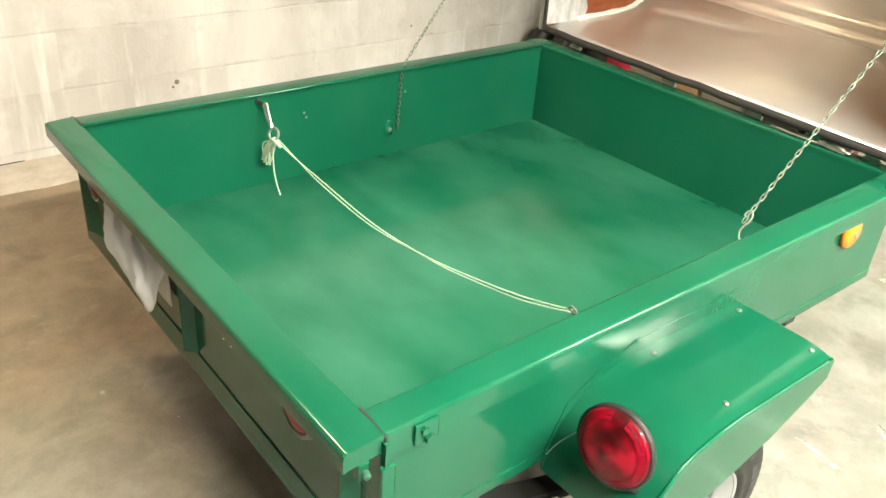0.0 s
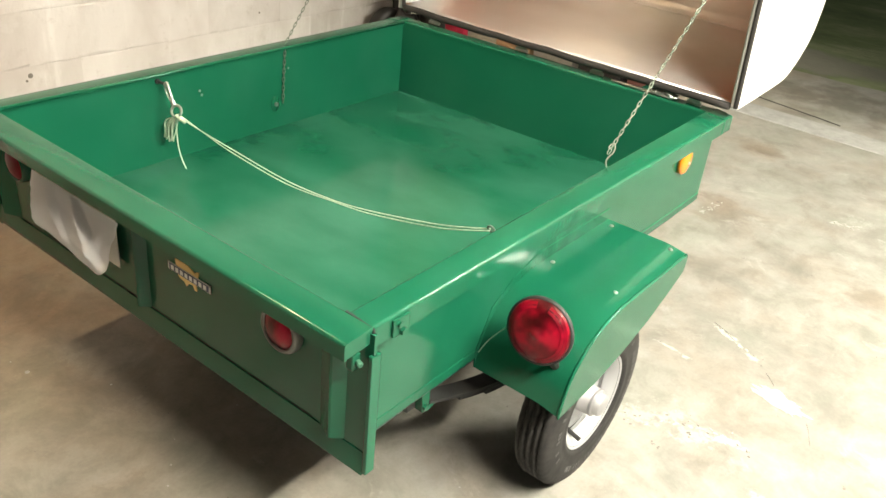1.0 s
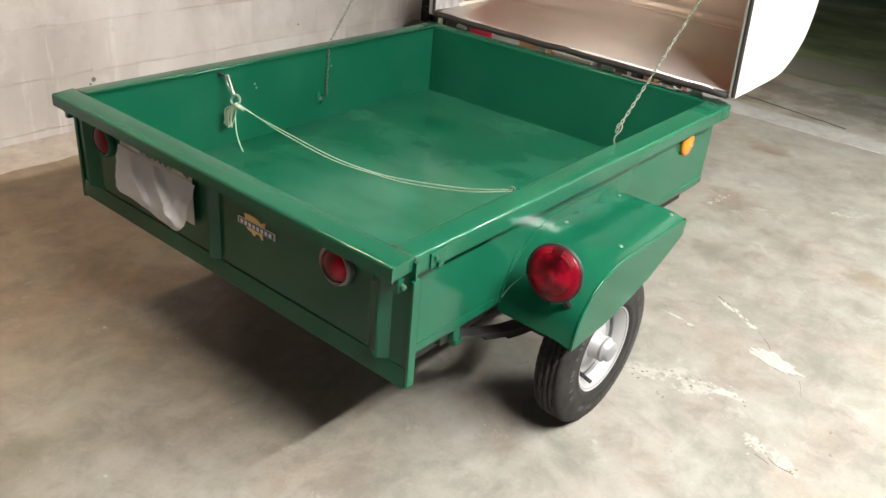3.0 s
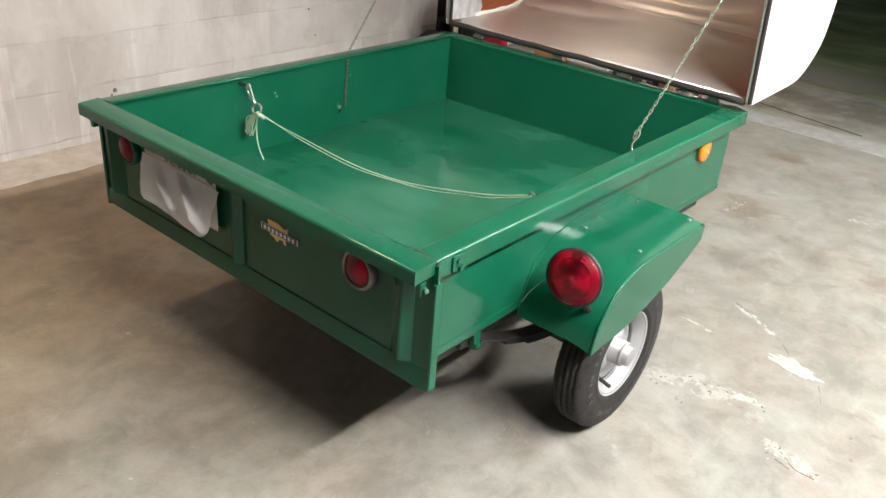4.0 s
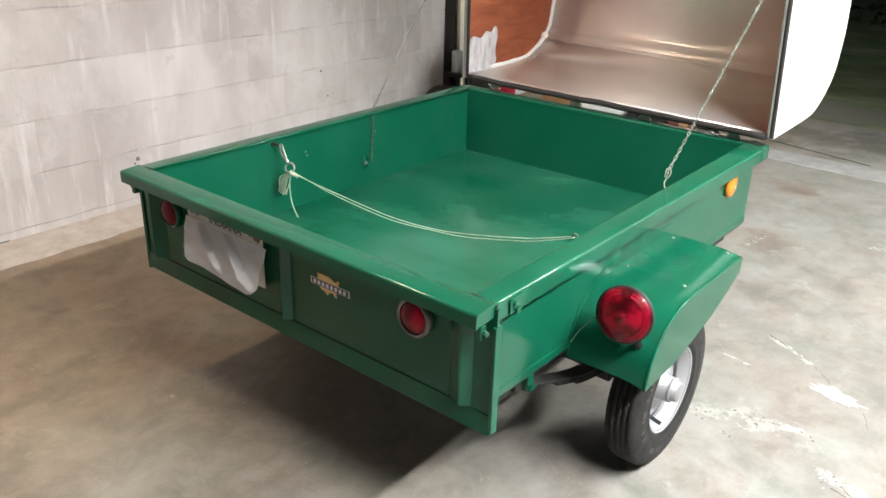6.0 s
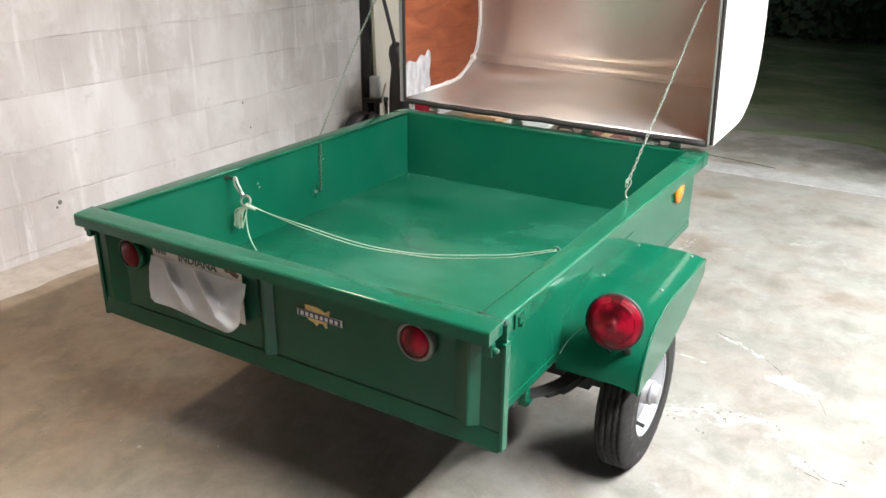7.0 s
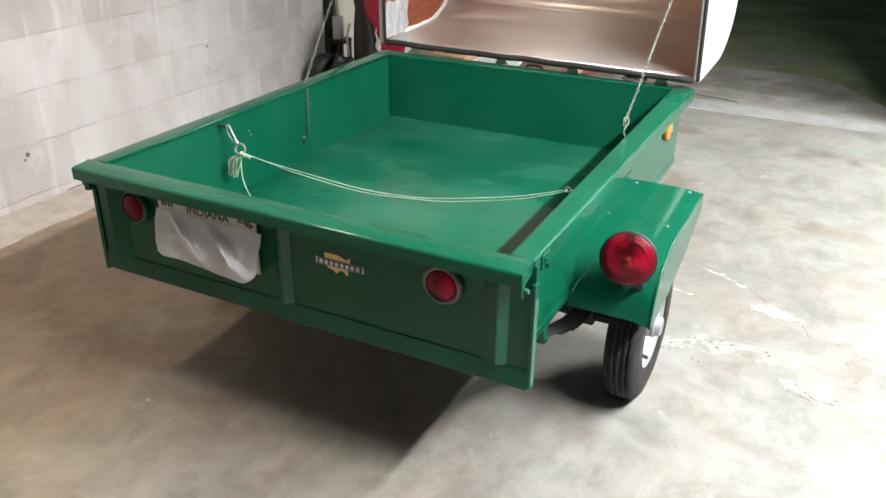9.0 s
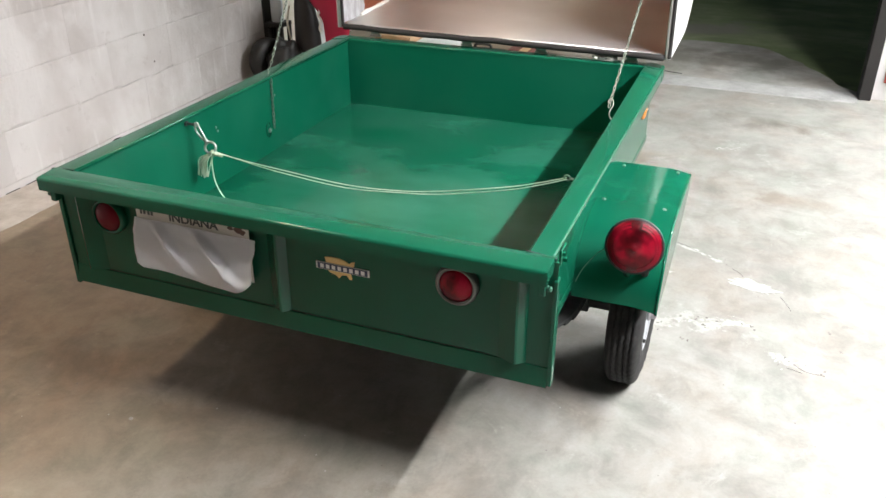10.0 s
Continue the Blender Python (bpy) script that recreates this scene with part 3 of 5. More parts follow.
part("rolled_bead", tube([(XI0 + 0.0065, 0.006, RIM - 0.0035), (XI0 + 0.0065, YF - 0.004, RIM - 0.0035)], 0.0042, 10), paint, trailer, "", True)
# unseen black sheet that keeps bounce light off the floor below
part("underside", box(XI0 - 0.018, XI1 + 0.018, 0.012, YF + 0.012, BED - 0.0245, BED - 0.0205), dark_steel, trailer, "unseen black sheet under the bed, added to deepen its shade")
# outer skirts and chassis
for x0, x1 in ((XO0 - 0.004, XO0 + 0.02), (XO1 - 0.02, XO1 + 0.0015)):
    part("sill", box(x0, x1, 0.012, YF + 0.03, 0.388, 0.412, 0.003), paint, trailer)
# the front end stands slightly out of square
for ob in trailer.children:
    for v in ob.data.vertices:
        if v.co.y > 1.36:
            v.co.y += 0.022 * (v.co.x - XI0) / (XI1 - XI0)
for x in (-0.505, 0.530):
    part("chassis_rail", box(x - 0.025, x + 0.025, 0.05, YF + 0.02, 0.322, 0.388, 0.004), dark_steel, trailer)
for y in (0.20, 1.18):
    part("cross_member", box(XO0 + 0.02, XO1 - 0.02, y - 0.02, y + 0.02, 0.34, 0.3885, 0.004), dark_steel, trailer)
part("axle", tube([(-0.70, 0.625, 0.206), (0.70, 0.625, 0.206)], 0.02, 16), dark_steel, trailer)
for x in (-0.547, 0.575):
    for leaf, (y0, y1) in enumerate(((0.225, 1.030), (0.33, 0.925), (0.43, 0.825))):
        line_ = []
        for k in range(15):
            y = y0 + (y1 - y0) * k / 14
            line_.append((y, 0.350 - 0.112 * math.sin(math.pi * (y - 0.225) / 0.805) - 0.008 * leaf))
        part("leaf_spring", sheet(line_, "x", x - 0.021, x + 0.021, 0.007, 1), dark_steel, trailer)
    part("spring_clamp", box(x - 0.026, x + 0.026, 0.598, 0.652, 0.180, 0.250, 0.004), dark_steel, trailer)
    part("spring_shackle", box(x - 0.026, x + 0.026, 1.015, 1.045, 0.335, 0.389, 0.004), dark_steel, trailer)
# spring hanger: a flat strap with a folded foot that runs to the spring's eye
hang = part("support_bracket", prism([(0.198, 0.405), (0.226, 0.405), (0.225, 0.350), (0.250, 0.346), (0.250, 0.340), (0.222, 0.334), (0.206, 0.338)], "x", XO1 - 0.030, XO1 - 0.002, 0.0015), paint, trailer)
part("bolt", lathe([(0, 0.0), (0.0, 0.007), (0.006, 0.007), (0.006, 0.0)], (XO1 - 0.002, 0.211, 0.352), (1, 0, 0), 6), paint, hang)
part("crossbar", box(XO0 + 0.03, XO1 - 0.032, 0.050, 0.085, 0.345, 0.3885, 0.003), dark_steel, trailer)
part("tow_bar", box(0.0, 0.06, YF + 0.036, YF + 1.0, 0.34, 0.40, 0.005), paint, trailer)

# tailgate
gate = part("tailgate", box(XL + 0.016, XR + 0.012, 0.0, 0.006, 0.372, RIM - 0.012), paint, trailer)
rail = prism([(0.003, RIM - 0.010), (0.003, RIM - 0.001), (0.0, RIM), *[(-0.051 - 0.007 * math.sin(a), RIM - 0.007 * (1 - math.cos(a))) for a in (math.pi * k / 16 for k in range(9))], (-0.058, RIM - 0.031), (-0.053, RIM - 0.031),
              (-0.053, RIM - 0.012), (-0.045, RIM - 0.006), (-0.003, RIM - 0.006), (-0.003, RIM - 0.010)], "x", XL + 0.010, XR + 0.004)
sloped(rolled(part("top_rail", rail, paint, gate)), 0.0, -0.058, 0.004, 1)
for x in (XL + 0.011, XR + 0.001):
    sloped(part("rail_end", box(x - 0.001, x + 0.002, -0.0575, -0.001, RIM - 0.0305, RIM - 0.001), paint, gate), 0.0, -0.058, 0.004, 1)
for x0, x1, lo in ((XR + 0.005, XR + 0.0145, 0.360), (XL + 0.004, XL + 0.016, 0.348)):
    part("end_flange", box(x0, x1, -0.006, 0.016, lo, RIM - 0.050, 0.002), paint, gate)
part("bottom_flange", prism([(0.004, 0.404), (-0.002, 0.402), (-0.007, 0.362), (-0.007, 0.356), (0.004, 0.356)], "x", XL + 0.016, XR + 0.005), paint, gate)
part("seam", box(XL + 0.06, XR - 0.12, -0.0012, 0.002, 0.4045, 0.4056), black_gap, gate)


def rib(x, w, lo, hi, side):
    """A pressed stiffener: one broad sloping flank, one steep flank and a sloped foot."""
    bm = bmesh.new()
    ridge = x + side * w * 0.18
    outline = [(x - w / 2, 0.001), (ridge - 0.004, -0.0195), (ridge, -0.0215), (ridge + side * 0.004, -0.0195), (x + w / 2, 0.001)] if side > 0 else \
        [(x - w / 2, 0.001), (ridge - 0.004, -0.0195), (ridge, -0.0215), (ridge + 0.004, -0.0195), (x + w / 2, 0.001)]
    top = [bm.verts.new((a, b, hi)) for a, b in outline]
    low = [bm.verts.new((a, b, lo - 0.004 * (b > -0.01))) for a, b in outline]
    for k in range(4):
        bm.faces.new((low[k], low[k + 1], top[k + 1], top[k]))
    bm.faces.new(low[::-1])
    bm.faces.new(top)
    bm.faces.new((low[0], top[0], top[4], low[4]))
    bmesh.ops.recalc_face_normals(bm, faces=list(bm.faces))
    return bm


for x, w, side in ((0.556, 0.062, 1), (0.010, 0.050, 1), (-0.512, 0.062, -1)):
    part("rib", rib(x, w, 0.408, RIM - 0.02, side), paint, gate)
for x, s in ((XR - 0.012, 1), (XL + 0.016, -1)):
    latch = part("latch", box(x - 0.008, x + 0.008, -0.030, -0.012, RIM - 0.075, RIM - 0.044, 0.003), paint, trailer)
    part("wing_bolt", lathe([(0, 0), (0, 0.005), (0.008, 0.006), (0.011, 0.004), (0.011, 0)], (x + s * 0.008, -0.02, RIM - 0.058), (s, -0.3, -0.2), 10), flat_green, latch)
ov = part("chain_plate", lathe([(0, 0.0), (0, 0.026), (0.002, 0.025), (0.0026, 0)], (XI0, 0.832, 0.488), (1, 0, 0), 32, squash=0.6), paint, trailer, "oval painted plate behind a chain bolt", True)
part("bolt", lathe([(0, 0), (0, 0.007), (0.004, 0.0065), (0.006, 0)], (XI0 + 0.0026, 0.834, 0.486), (1, 0, 0), 10), galv, ov)
for y, z in ((0.560, 0.585), (0.566, 0.572), (0.885, 0.590)):
    part("rivet", lathe([(0, 0), (0, 0.004), (0.0015, 0.0035), (0.002, 0)], (XI0, y, z), (1, 0, 0), 10), dull_zinc, trailer)
# hinge clip beside the rail's end
clip = part("hinge_clip", box(XR + 0.0005, XR + 0.005, 0.052, 0.092, RIM - 0.047, RIM - 0.012, 0.002), paint, trailer)
part("bolt", lathe([(0, 0), (0, 0.008), (0.007, 0.008), (0.007, 0)], (XR + 0.005, 0.074, RIM - 0.04), (1, 0, 0), 6), paint, clip)
part("bolt", lathe([(0, 0), (0, 0.006), (0.005, 0.006), (0.005, 0)], (XR + 0.005, 0.066, RIM - 0.024), (1, 0, 0), 6), paint, clip)
for x0, x1, inner_, drop in ((XI1 - 0.004, XR + 0.0062, XI1, 0.006), (XL - 0.002, XI0 + 0.004, XI0, 0.005)):
    gap = box(x0, x1, 0.002, 0.0066, RIM - 0.05, RIM + 0.0012)
    bmesh.ops.subdivide_edges(gap, edges=[e for e in gap.edges if abs(e.verts[0].co.x - e.verts[1].co.x) > 0.01], cuts=4)
    sloped(part("joint_gap", gap, black_gap, trailer), inner_, x1 if inner_ > 0 else x0, drop)


# lamps on the tailgate
def tail_lamp(x, z, ring, lens, label):
    r = 0.046
    bez = part("tail_lamp", lathe([(0, r), (0.012, r), (0.017, r - 0.003), (0.019, r - 0.007), (0.016, r - 0.010), (0.0, r - 0.010)], (x, 0.0, z), (0, -1, 0), 48), ring, trailer, label, True)
    part("lens", lathe([(0, r - 0.008), (0.012, r - 0.008), (0.019, r - 0.016), (0.023, r - 0.030), (0.024, 0)], (x, 0.0, z), (0, -1, 0), 48), lens, bez, "red lens", True)


tail_lamp(0.437, 0.562, chrome, red_tail, "round red lamp in a dull chrome ring")
tail_lamp(-0.443, 0.562, paint, red_shaded, "round red lamp, lens darkened for shade, in a green-painted ring")

# number plate, with the state's name and unreadable marks
PX0, PX1, PZ1 = -0.356, -0.052, 0.616
plate = part("license_plate", box(PX0, PX1, -0.012, -0.010, PZ1 - 0.152, PZ1, 0.0), plate_white, trailer, "pale number plate half covered by a cloth")
letters("INDIANA", 0.029, 0.0004, Matrix.Translation((-0.198, -0.0125, PZ1 - 0.024)) @ pose(0, 0, 0, 90, 0, 0), plate_ink, plate, stretch=1.10)
for k, dx in enumerate((0.012, 0.021, 0.033, 0.042)):
    part("small_mark", box(PX0 + dx, PX0 + dx + 0.006, -0.0128, -0.0119, PZ1 - 0.028, PZ1 - 0.014), plate_ink, plate)
part("small_mark", box(PX0 + 0.028, PX0 + 0.0315, -0.0128, -0.0119, PZ1 - 0.0222, PZ1 - 0.0200), plate_ink, plate)
for cx, cz, r in ((-0.098, 0.021, 0.007), (-0.078, 0.024, 0.010), (-0.068, 0.028, 0.008)):
    part("artwork", prism([(cx + r * (1 + 0.3 * math.sin(3 * a + cx * 90)) * math.cos(a), PZ1 - cz + 0.8 * r * math.sin(a)) for a in (math.pi * k / 8 for k in range(16))], "y", -0.0128, -0.0119), plate_art, plate)
# round maker's badge: a yellow map shape behind a white bar with a dark strip
EX, EZ = 0.1725, 0.541
badge_shape = [(-0.040, 0.012), (-0.043, 0.026), (-0.025, 0.028), (0.0, 0.028), (0.014, 0.024), (0.026, 0.018), (0.034, 0.024), (0.042, 0.026), (0.040, 0.014), (0.034, 0.004),
               (0.030, -0.010), (0.032, -0.026), (0.026, -0.026), (0.018, -0.016), (0.004, -0.018), (-0.004, -0.028), (-0.014, -0.020), (-0.030, -0.016), (-0.042, -0.004)]
badge = part("badge", prism([(EX - 0.006 + x * 0.84, EZ - 0.001 + z * 0.86) for x, z in badge_shape], "y", -0.0020, 0.001), emblem_yellow, trailer, "yellow map-shaped badge with a white bar")
part("badge_bar", box(EX - 0.064, EX + 0.064, -0.0032, -0.001, EZ - 0.0085, EZ + 0.0085, 0.0004), emblem_white, badge)
part("badge_strip", box(EX - 0.060, EX + 0.060, -0.0038, -0.003, EZ - 0.0073, EZ + 0.0073), emblem_dark, badge)
for k in range(8):
    x = EX - 0.049 + 0.014 * k
    part("badge_mark", box(x - 0.0042, x + 0.0042, -0.0043, -0.0036, EZ - 0.0048, EZ + 0.0048), emblem_white, badge)

# amber side marker
amb = part("side_marker", lathe([(0, 0.0), (0, 0.038), (0.008, 0.038), (0.013, 0.031), (0.015, 0.0)], (XO1 + 0.002, 1.268, 0.569), (1, 0, 0), 32, squash=0.92), amber_lens, trailer, "amber oval side marker", True)
part("bolt", lathe([(0, 0), (0, 0.004), (0.018, 0.004), (0.018, 0)], (XO1 + 0.002, 1.270, 0.566), (1, 0, 0), 8), galv, amb)


# fenders: a bent sheet over the wheel with an outer skirt
FX0, FX1, FT = 0.5960, 0.804, 0.533
fender_top = smooth_line([(0.362, 0.366), (0.378, 0.430), (0.405, 0.472), (0.450, 0.508), (0.510, 0.527), (0.580, FT), (0.70, FT), (0.862, FT)], 6)


def fender(mirror):
    s = -1 if mirror else 1

    def fx(x):
        return 2 * XC - x if mirror else x
    line = [(p.x, p.y) for p in fender_top]
    lo, hi = sorted((fx(FX0), fx(FX1)))
    skin = sheet(line, "x", lo, hi, 0.004, -1)
    bmesh.ops.subdivide_edges(skin, edges=[e for e in skin.edges if abs(e.verts[0].co.x - e.verts[1].co.x) > 0.05], cuts=15)
    fen = rolled(part("fender", skin, paint, trailer))
    skirt = line + [(0.866, FT - 0.004), (0.862, 0.492), (0.80, 0.462), (0.71, 0.425), (0.60, 0.395), (0.50, 0.376)]
    a, b = sorted((fx(FX1 - 0.004), fx(FX1)))
    part("outer_skirt", prism([(y, z + (0.001 if i < len(line) else 0)) for i, (y, z) in enumerate(skirt)], "x", a, b + 0.0005), paint, fen)
    part("folded_edge", tube([(fx(FX1 - 0.0025), y, z - 0.0012) for y, z in line], 0.0034, 10), paint, fen, "", True)
    a, b = sorted((fx(FX0), fx(FX0 + 0.003)))
    back = [(y, z) for y, z in line] + [(0.862, FT), (0.862, FT + 0.028), (0.56, FT + 0.028), (0.47, FT + 0.005), (0.40, 0.495), (0.358, 0.405)]
    part("inner_flange", prism(back, "x", a, b), paint, fen)
    for x, y in ((0.617, 0.586), (0.770, 0.583), (0.622, 0.835), (0.770, 0.842)):
        part("bolt", lathe([(0, 0), (0, 0.0052), (0.002, 0.005), (0.0035, 0.003), (0.004, 0)], (fx(x), y, FT), (0, 0, 1), 12), dull_zinc, fen, "zinc bolt head")
    for ob in (fen, *fen.children):          # the outer edge is rolled slightly down
        for v in ob.data.vertices:
            v.co.z -= 0.010 * max(0.0, (s * (v.co.x - XC) - (FX1 - XC - 0.060)) / 0.060) ** 1.6
    # lamp on a stalk behind the fender
    c = Vector((fx(0.735), 0.352, 0.532))
    ax = Vector((s * 0.10, -1, 0.16)).normalized()
    r = 0.066
    hous = part("fender_lamp", lathe([(-0.052, 0.0), (-0.052, 0.020), (-0.040, 0.032), (-0.014, r - 0.004), (-0.006, r + 0.001), (0.002, r + 0.001), (0.003, r - 0.003)], c, ax, 48), black_plastic, trailer, "large round red lamp with a black housing", True)
    part("lens", lathe([(0.0, r - 0.003), (0.004, r - 0.004), (0.012, r - 0.012), (0.016, r - 0.024), (0.0185, r - 0.040), (0.0195, 0.010), (0.0225, 0.007), (0.0235, 0.003), (0.0235, 0)], c, ax, 48), red_lens, hous, "red faceted lens", True)
    ring = bmesh.new()
    for k in range(28):
        if k % 14 in (0, 13):
            continue
        a0, a1 = 2 * math.pi * k / 28, 2 * math.pi * (k + 0.97) / 28
        u = Vector((0, 0, 1)) - ax * ax.z
        u.normalize()
        v = ax.cross(u)
        q = []
        for ang, rr, t in ((a0, r - 0.006, 0.0075), (a1, r - 0.006, 0.0075), (a1, r - 0.017, 0.0155), (a0, r - 0.017, 0.0155)):
            q.append(ring.verts.new(c + (u * math.cos(ang) + v * math.sin(ang)) * rr + ax * t))
        ring.faces.new(q)
    bmesh.ops.solidify(ring, geom=list(ring.faces), thickness=0.001)
    tagged(part("reflector_ring", ring, red_lens_pale, hous), kind="stuff")
    base = c - ax * 0.05
    part("stalk", tube([base + ax * 0.01, base - Vector((0, -0.03, 0.03)), (fx(0.735), 0.405, 0.470)], 0.016, 12), paint, hous)
    part("foot", tube([c + Vector((s * 0.030, 0.012, -0.056)), (fx(0.762), 0.392, 0.444)], 0.009, 8), black_plastic, hous)
    part("foot", tube([c + Vector((-s * 0.016, 0.014, -0.060)), (fx(0.722), 0.389, 0.440)], 0.011, 8), paint, hous)
    part("cable", tube(smooth_line([(fx(0.70), 0.385, 0.522), (fx(0.668), 0.38, 0.500), (fx(0.645), 0.388, 0.478), (fx(0.618), 0.372, 0.440), (fx(0.606), 0.358, 0.41)], 5), 0.0013, 6), cable_green, hous)
    return fen


fender(False)
fender(True)


# wheels
def wheel(xo, s):
    """xo: the tyre's outer side; s: +1 if that side faces +x."""
    y, z, R = 0.628, 0.213, 0.213
    w, k_ = 0.090, 0.80
    c = (xo - s * w / 2, y, z)
    ax = (s, 0, 0)

    def turned(profile, sides):
        return lathe([(t * k_, r) for t, r in profile], c, ax, sides)
    rim = part("wheel", turned([(-0.045, 0.108), (-0.040, 0.100), (-0.010, 0.097), (-0.008, 0.090), (0.004, 0.087), (0.005, 0.082), (-0.004, 0.079), (-0.005, 0.070), (0.006, 0.064), (0.008, 0.052), (0.012, 0.049), (0.013, 0.0)], 56), rim_paint, trailer, "silver-white steel wheel", True)
    part("rim_edge", turned([(0.0, 0.097), (0.020, 0.100), (0.034, 0.108), (0.044, 0.119), (0.050, 0.121), (0.050, 0.117), (0.042, 0.110), (0.028, 0.098), (0.014, 0.092)], 56), rim_paint, rim, "", True)
    prof = [(-0.046, 0.112), (-0.054, 0.125), (-0.0585, 0.150), (-0.057, 0.175), (-0.050, 0.199), (-0.042, 0.208)]
    grooves = [-0.029, -0.010, 0.010, 0.029]
    for g in grooves:
        prof += [(g - 0.0030, R - 0.0008), (g - 0.0022, R - 0.0065), (g + 0.0022, R - 0.0065), (g + 0.0030, R - 0.0004)]
    prof += [(0.042, 0.208), (0.050, 0.199), (0.053, 0.185), (0.057, 0.176), (0.0585, 0.150), (0.056, 0.135), (0.0575, 0.132), (0.054, 0.125), (0.046, 0.113)]
    tread = turned(prof, 216)
    for v in tread.verts:           # zigzag grooves and notched shoulders
        ang = math.atan2(v.co.z - z, v.co.y - y)
        step = round(ang / (2 * math.pi) * 216)
        t = (v.co.x - c[0]) * s
        far = math.hypot(v.co.z - z, v.co.y - y)
        if abs(t) < 0.029 and far > R - 0.02:
            v.co.x += s * 0.0016 * (1, 0, -1, 0)[step % 4]
        elif abs(t) > 0.030 and 0.195 < far < 0.2095 and step % 4 == 0:
            v.co.y, v.co.z = y + (v.co.y - y) * 0.992, z + (v.co.z - z) * 0.992
    part("tyre", tread, rubber, rim, "black treaded rubber tyre", True)
    hub = turned([(0.010, 0.038), (0.014, 0.034), (0.044, 0.0335), (0.0455, 0.0305), (0.049, 0.0305), (0.050, 0.0335), (0.056, 0.0335), (0.058, 0.030), (0.060, 0.027), (0.074, 0.026), (0.077, 0.022), (0.078, 0)], 40)
    part("hub_cap", hub, hub_metal, rim, "dull steel hub cap", True)
    part("valve_stem", tube([(c[0] + s * 0.002, y - 0.045, z - 0.070), (c[0] + s * 0.045, y - 0.052, z - 0.074)], 0.0055, 8), black_plastic, rim)
    # raised marks on the sidewall
    rnd = random.Random(4)
    marks = bmesh.new()
    a = -2.2
    while a < 3.6:
        gap = rnd.uniform(0.05, 0.09)
        if rnd.random() < 0.68:
            vs = []
            for ang, r in ((a, 0.158), (a + 0.045, 0.158), (a + 0.045, 0.172), (a, 0.172)):
                vs.append(marks.verts.new((c[0] + s * 0.0583 * k_, y + r * math.cos(ang), z + r * math.sin(ang))))
            marks.faces.new(vs)
        a += gap
    bmesh.ops.recalc_face_normals(marks, faces=list(marks.faces))
    bmesh.ops.solidify(marks, geom=list(marks.faces), thickness=0.0006)
    bmesh.ops.recalc_face_normals(marks, faces=list(marks.faces))
    tagged(part("raised_marking", marks, letter_grey, rim), kind="stuff")
    return rim


wheel(0.768, 1)
wheel(2 * XC - 0.768, -1)

# ---- raised lid, hinged on the front rim ----
LX0, LX1 = -0.592, 0.648
lid_out = smooth_line([(1.442, 0.690), (1.62, 0.694), (1.80, 0.702), (1.875, 0.726), (1.935, 0.762), (1.985, 0.815), (2.010, 0.90), (2.012, 1.00), (1.985, 1.15), (1.930, 1.40), (1.86, 1.62), (1.75, 1.78), (1.60, 1.88), (1.40, 1.935), (1.262, 1.94)], 5)
lid_line = [(p.x, p.y) for p in lid_out]
lid = part("lid", sheet(lid_line, "x", LX0, LX1, 0.003, -1), lid_white, trailer, "raised white lid lined with aluminium sheet")
seam_i = 22
inner = []
for i, p in enumerate(lid_out):
    d = (lid_out[min(i + 1, len(lid_out) - 1)] - lid_out[max(i - 1, 0)]).normalized()
    inner.append((p.x - d.y * 0.013, p.y + d.x * 0.013))
lo_line = inner[:seam_i + 1]
# the upper sheet laps over the lower one, with a soft swell along its lip
hi_line, run = [], 0.0
for (y0, z0), (y1, z1) in zip(inner[seam_i - 1:], inner[seam_i:]):
    gap = math.hypot(y1 - y0, z1 - z0)
    steps = max(1, round(gap / 0.004)) if run < 0.11 else 1
    for k in range(steps):
        d = run + gap * k / steps
        swell = 0.0035 + 0.0075 * math.exp(-((d - 0.034) / 0.015) ** 2)
        hi_line.append((y0 + (y1 - y0) * k / steps - (z1 - z0) / gap * swell, z0 + (z1 - z0) * k / steps + (y1 - y0) / gap * swell))
    run += gap
hi_line.append(inner[-1])
part("lining_sheet", sheet(lo_line, "x", LX0 + 0.012, LX1 - 0.012, 0.002, -1), bright_alu, lid, "lower sheet of brushed aluminium", True)
part("lining_sheet", sheet(hi_line, "x", LX0 + 0.012, LX1 - 0.012, 0.002, -1), alu, lid, "upper sheet of brushed aluminium with a lap seam", True)
for x0, x1, m, name in ((LX1 - 0.006, LX1 + 0.001, lid_white, "right"), (LX0 - 0.001, LX0 + 0.006, lid_white, "left")):
    part("lid_side", prism(lid_line, "x", x0, x1), m, lid, "white painted side of the lid")
part("side_lining", prism(inner, "x", LX0 + 0.0065, LX0 + 0.011), ply, lid, "red-brown stained plywood lining")
part("side_lining", prism(inner, "x", LX1 - 0.011, LX1 - 0.0065), ply, lid, "red-brown stained plywood lining")
for x in (LX0 + 0.014, LX1 - 0.014):
    rnd = random.Random(2)
    pts = [(x + 0.004 * rnd.random(), y - 0.004 - 0.003 * rnd.random(), z + 0.004) for y, z in inner[4:60]]
    part("caulk_bead", tube(pts, [0.0075 + 0.003 * rnd.random() for _ in pts], 7), caulk, lid, "uneven white caulk bead", True)
blob = bmesh.new()
bmesh.ops.create_icosphere(blob, subdivisions=2, radius=0.018, matrix=Matrix.Translation((LX0 + 0.016, inner[seam_i][0] - 0.008, inner[seam_i][1] + 0.004)))
part("caulk_blob", blob, caulk, lid, "", True)
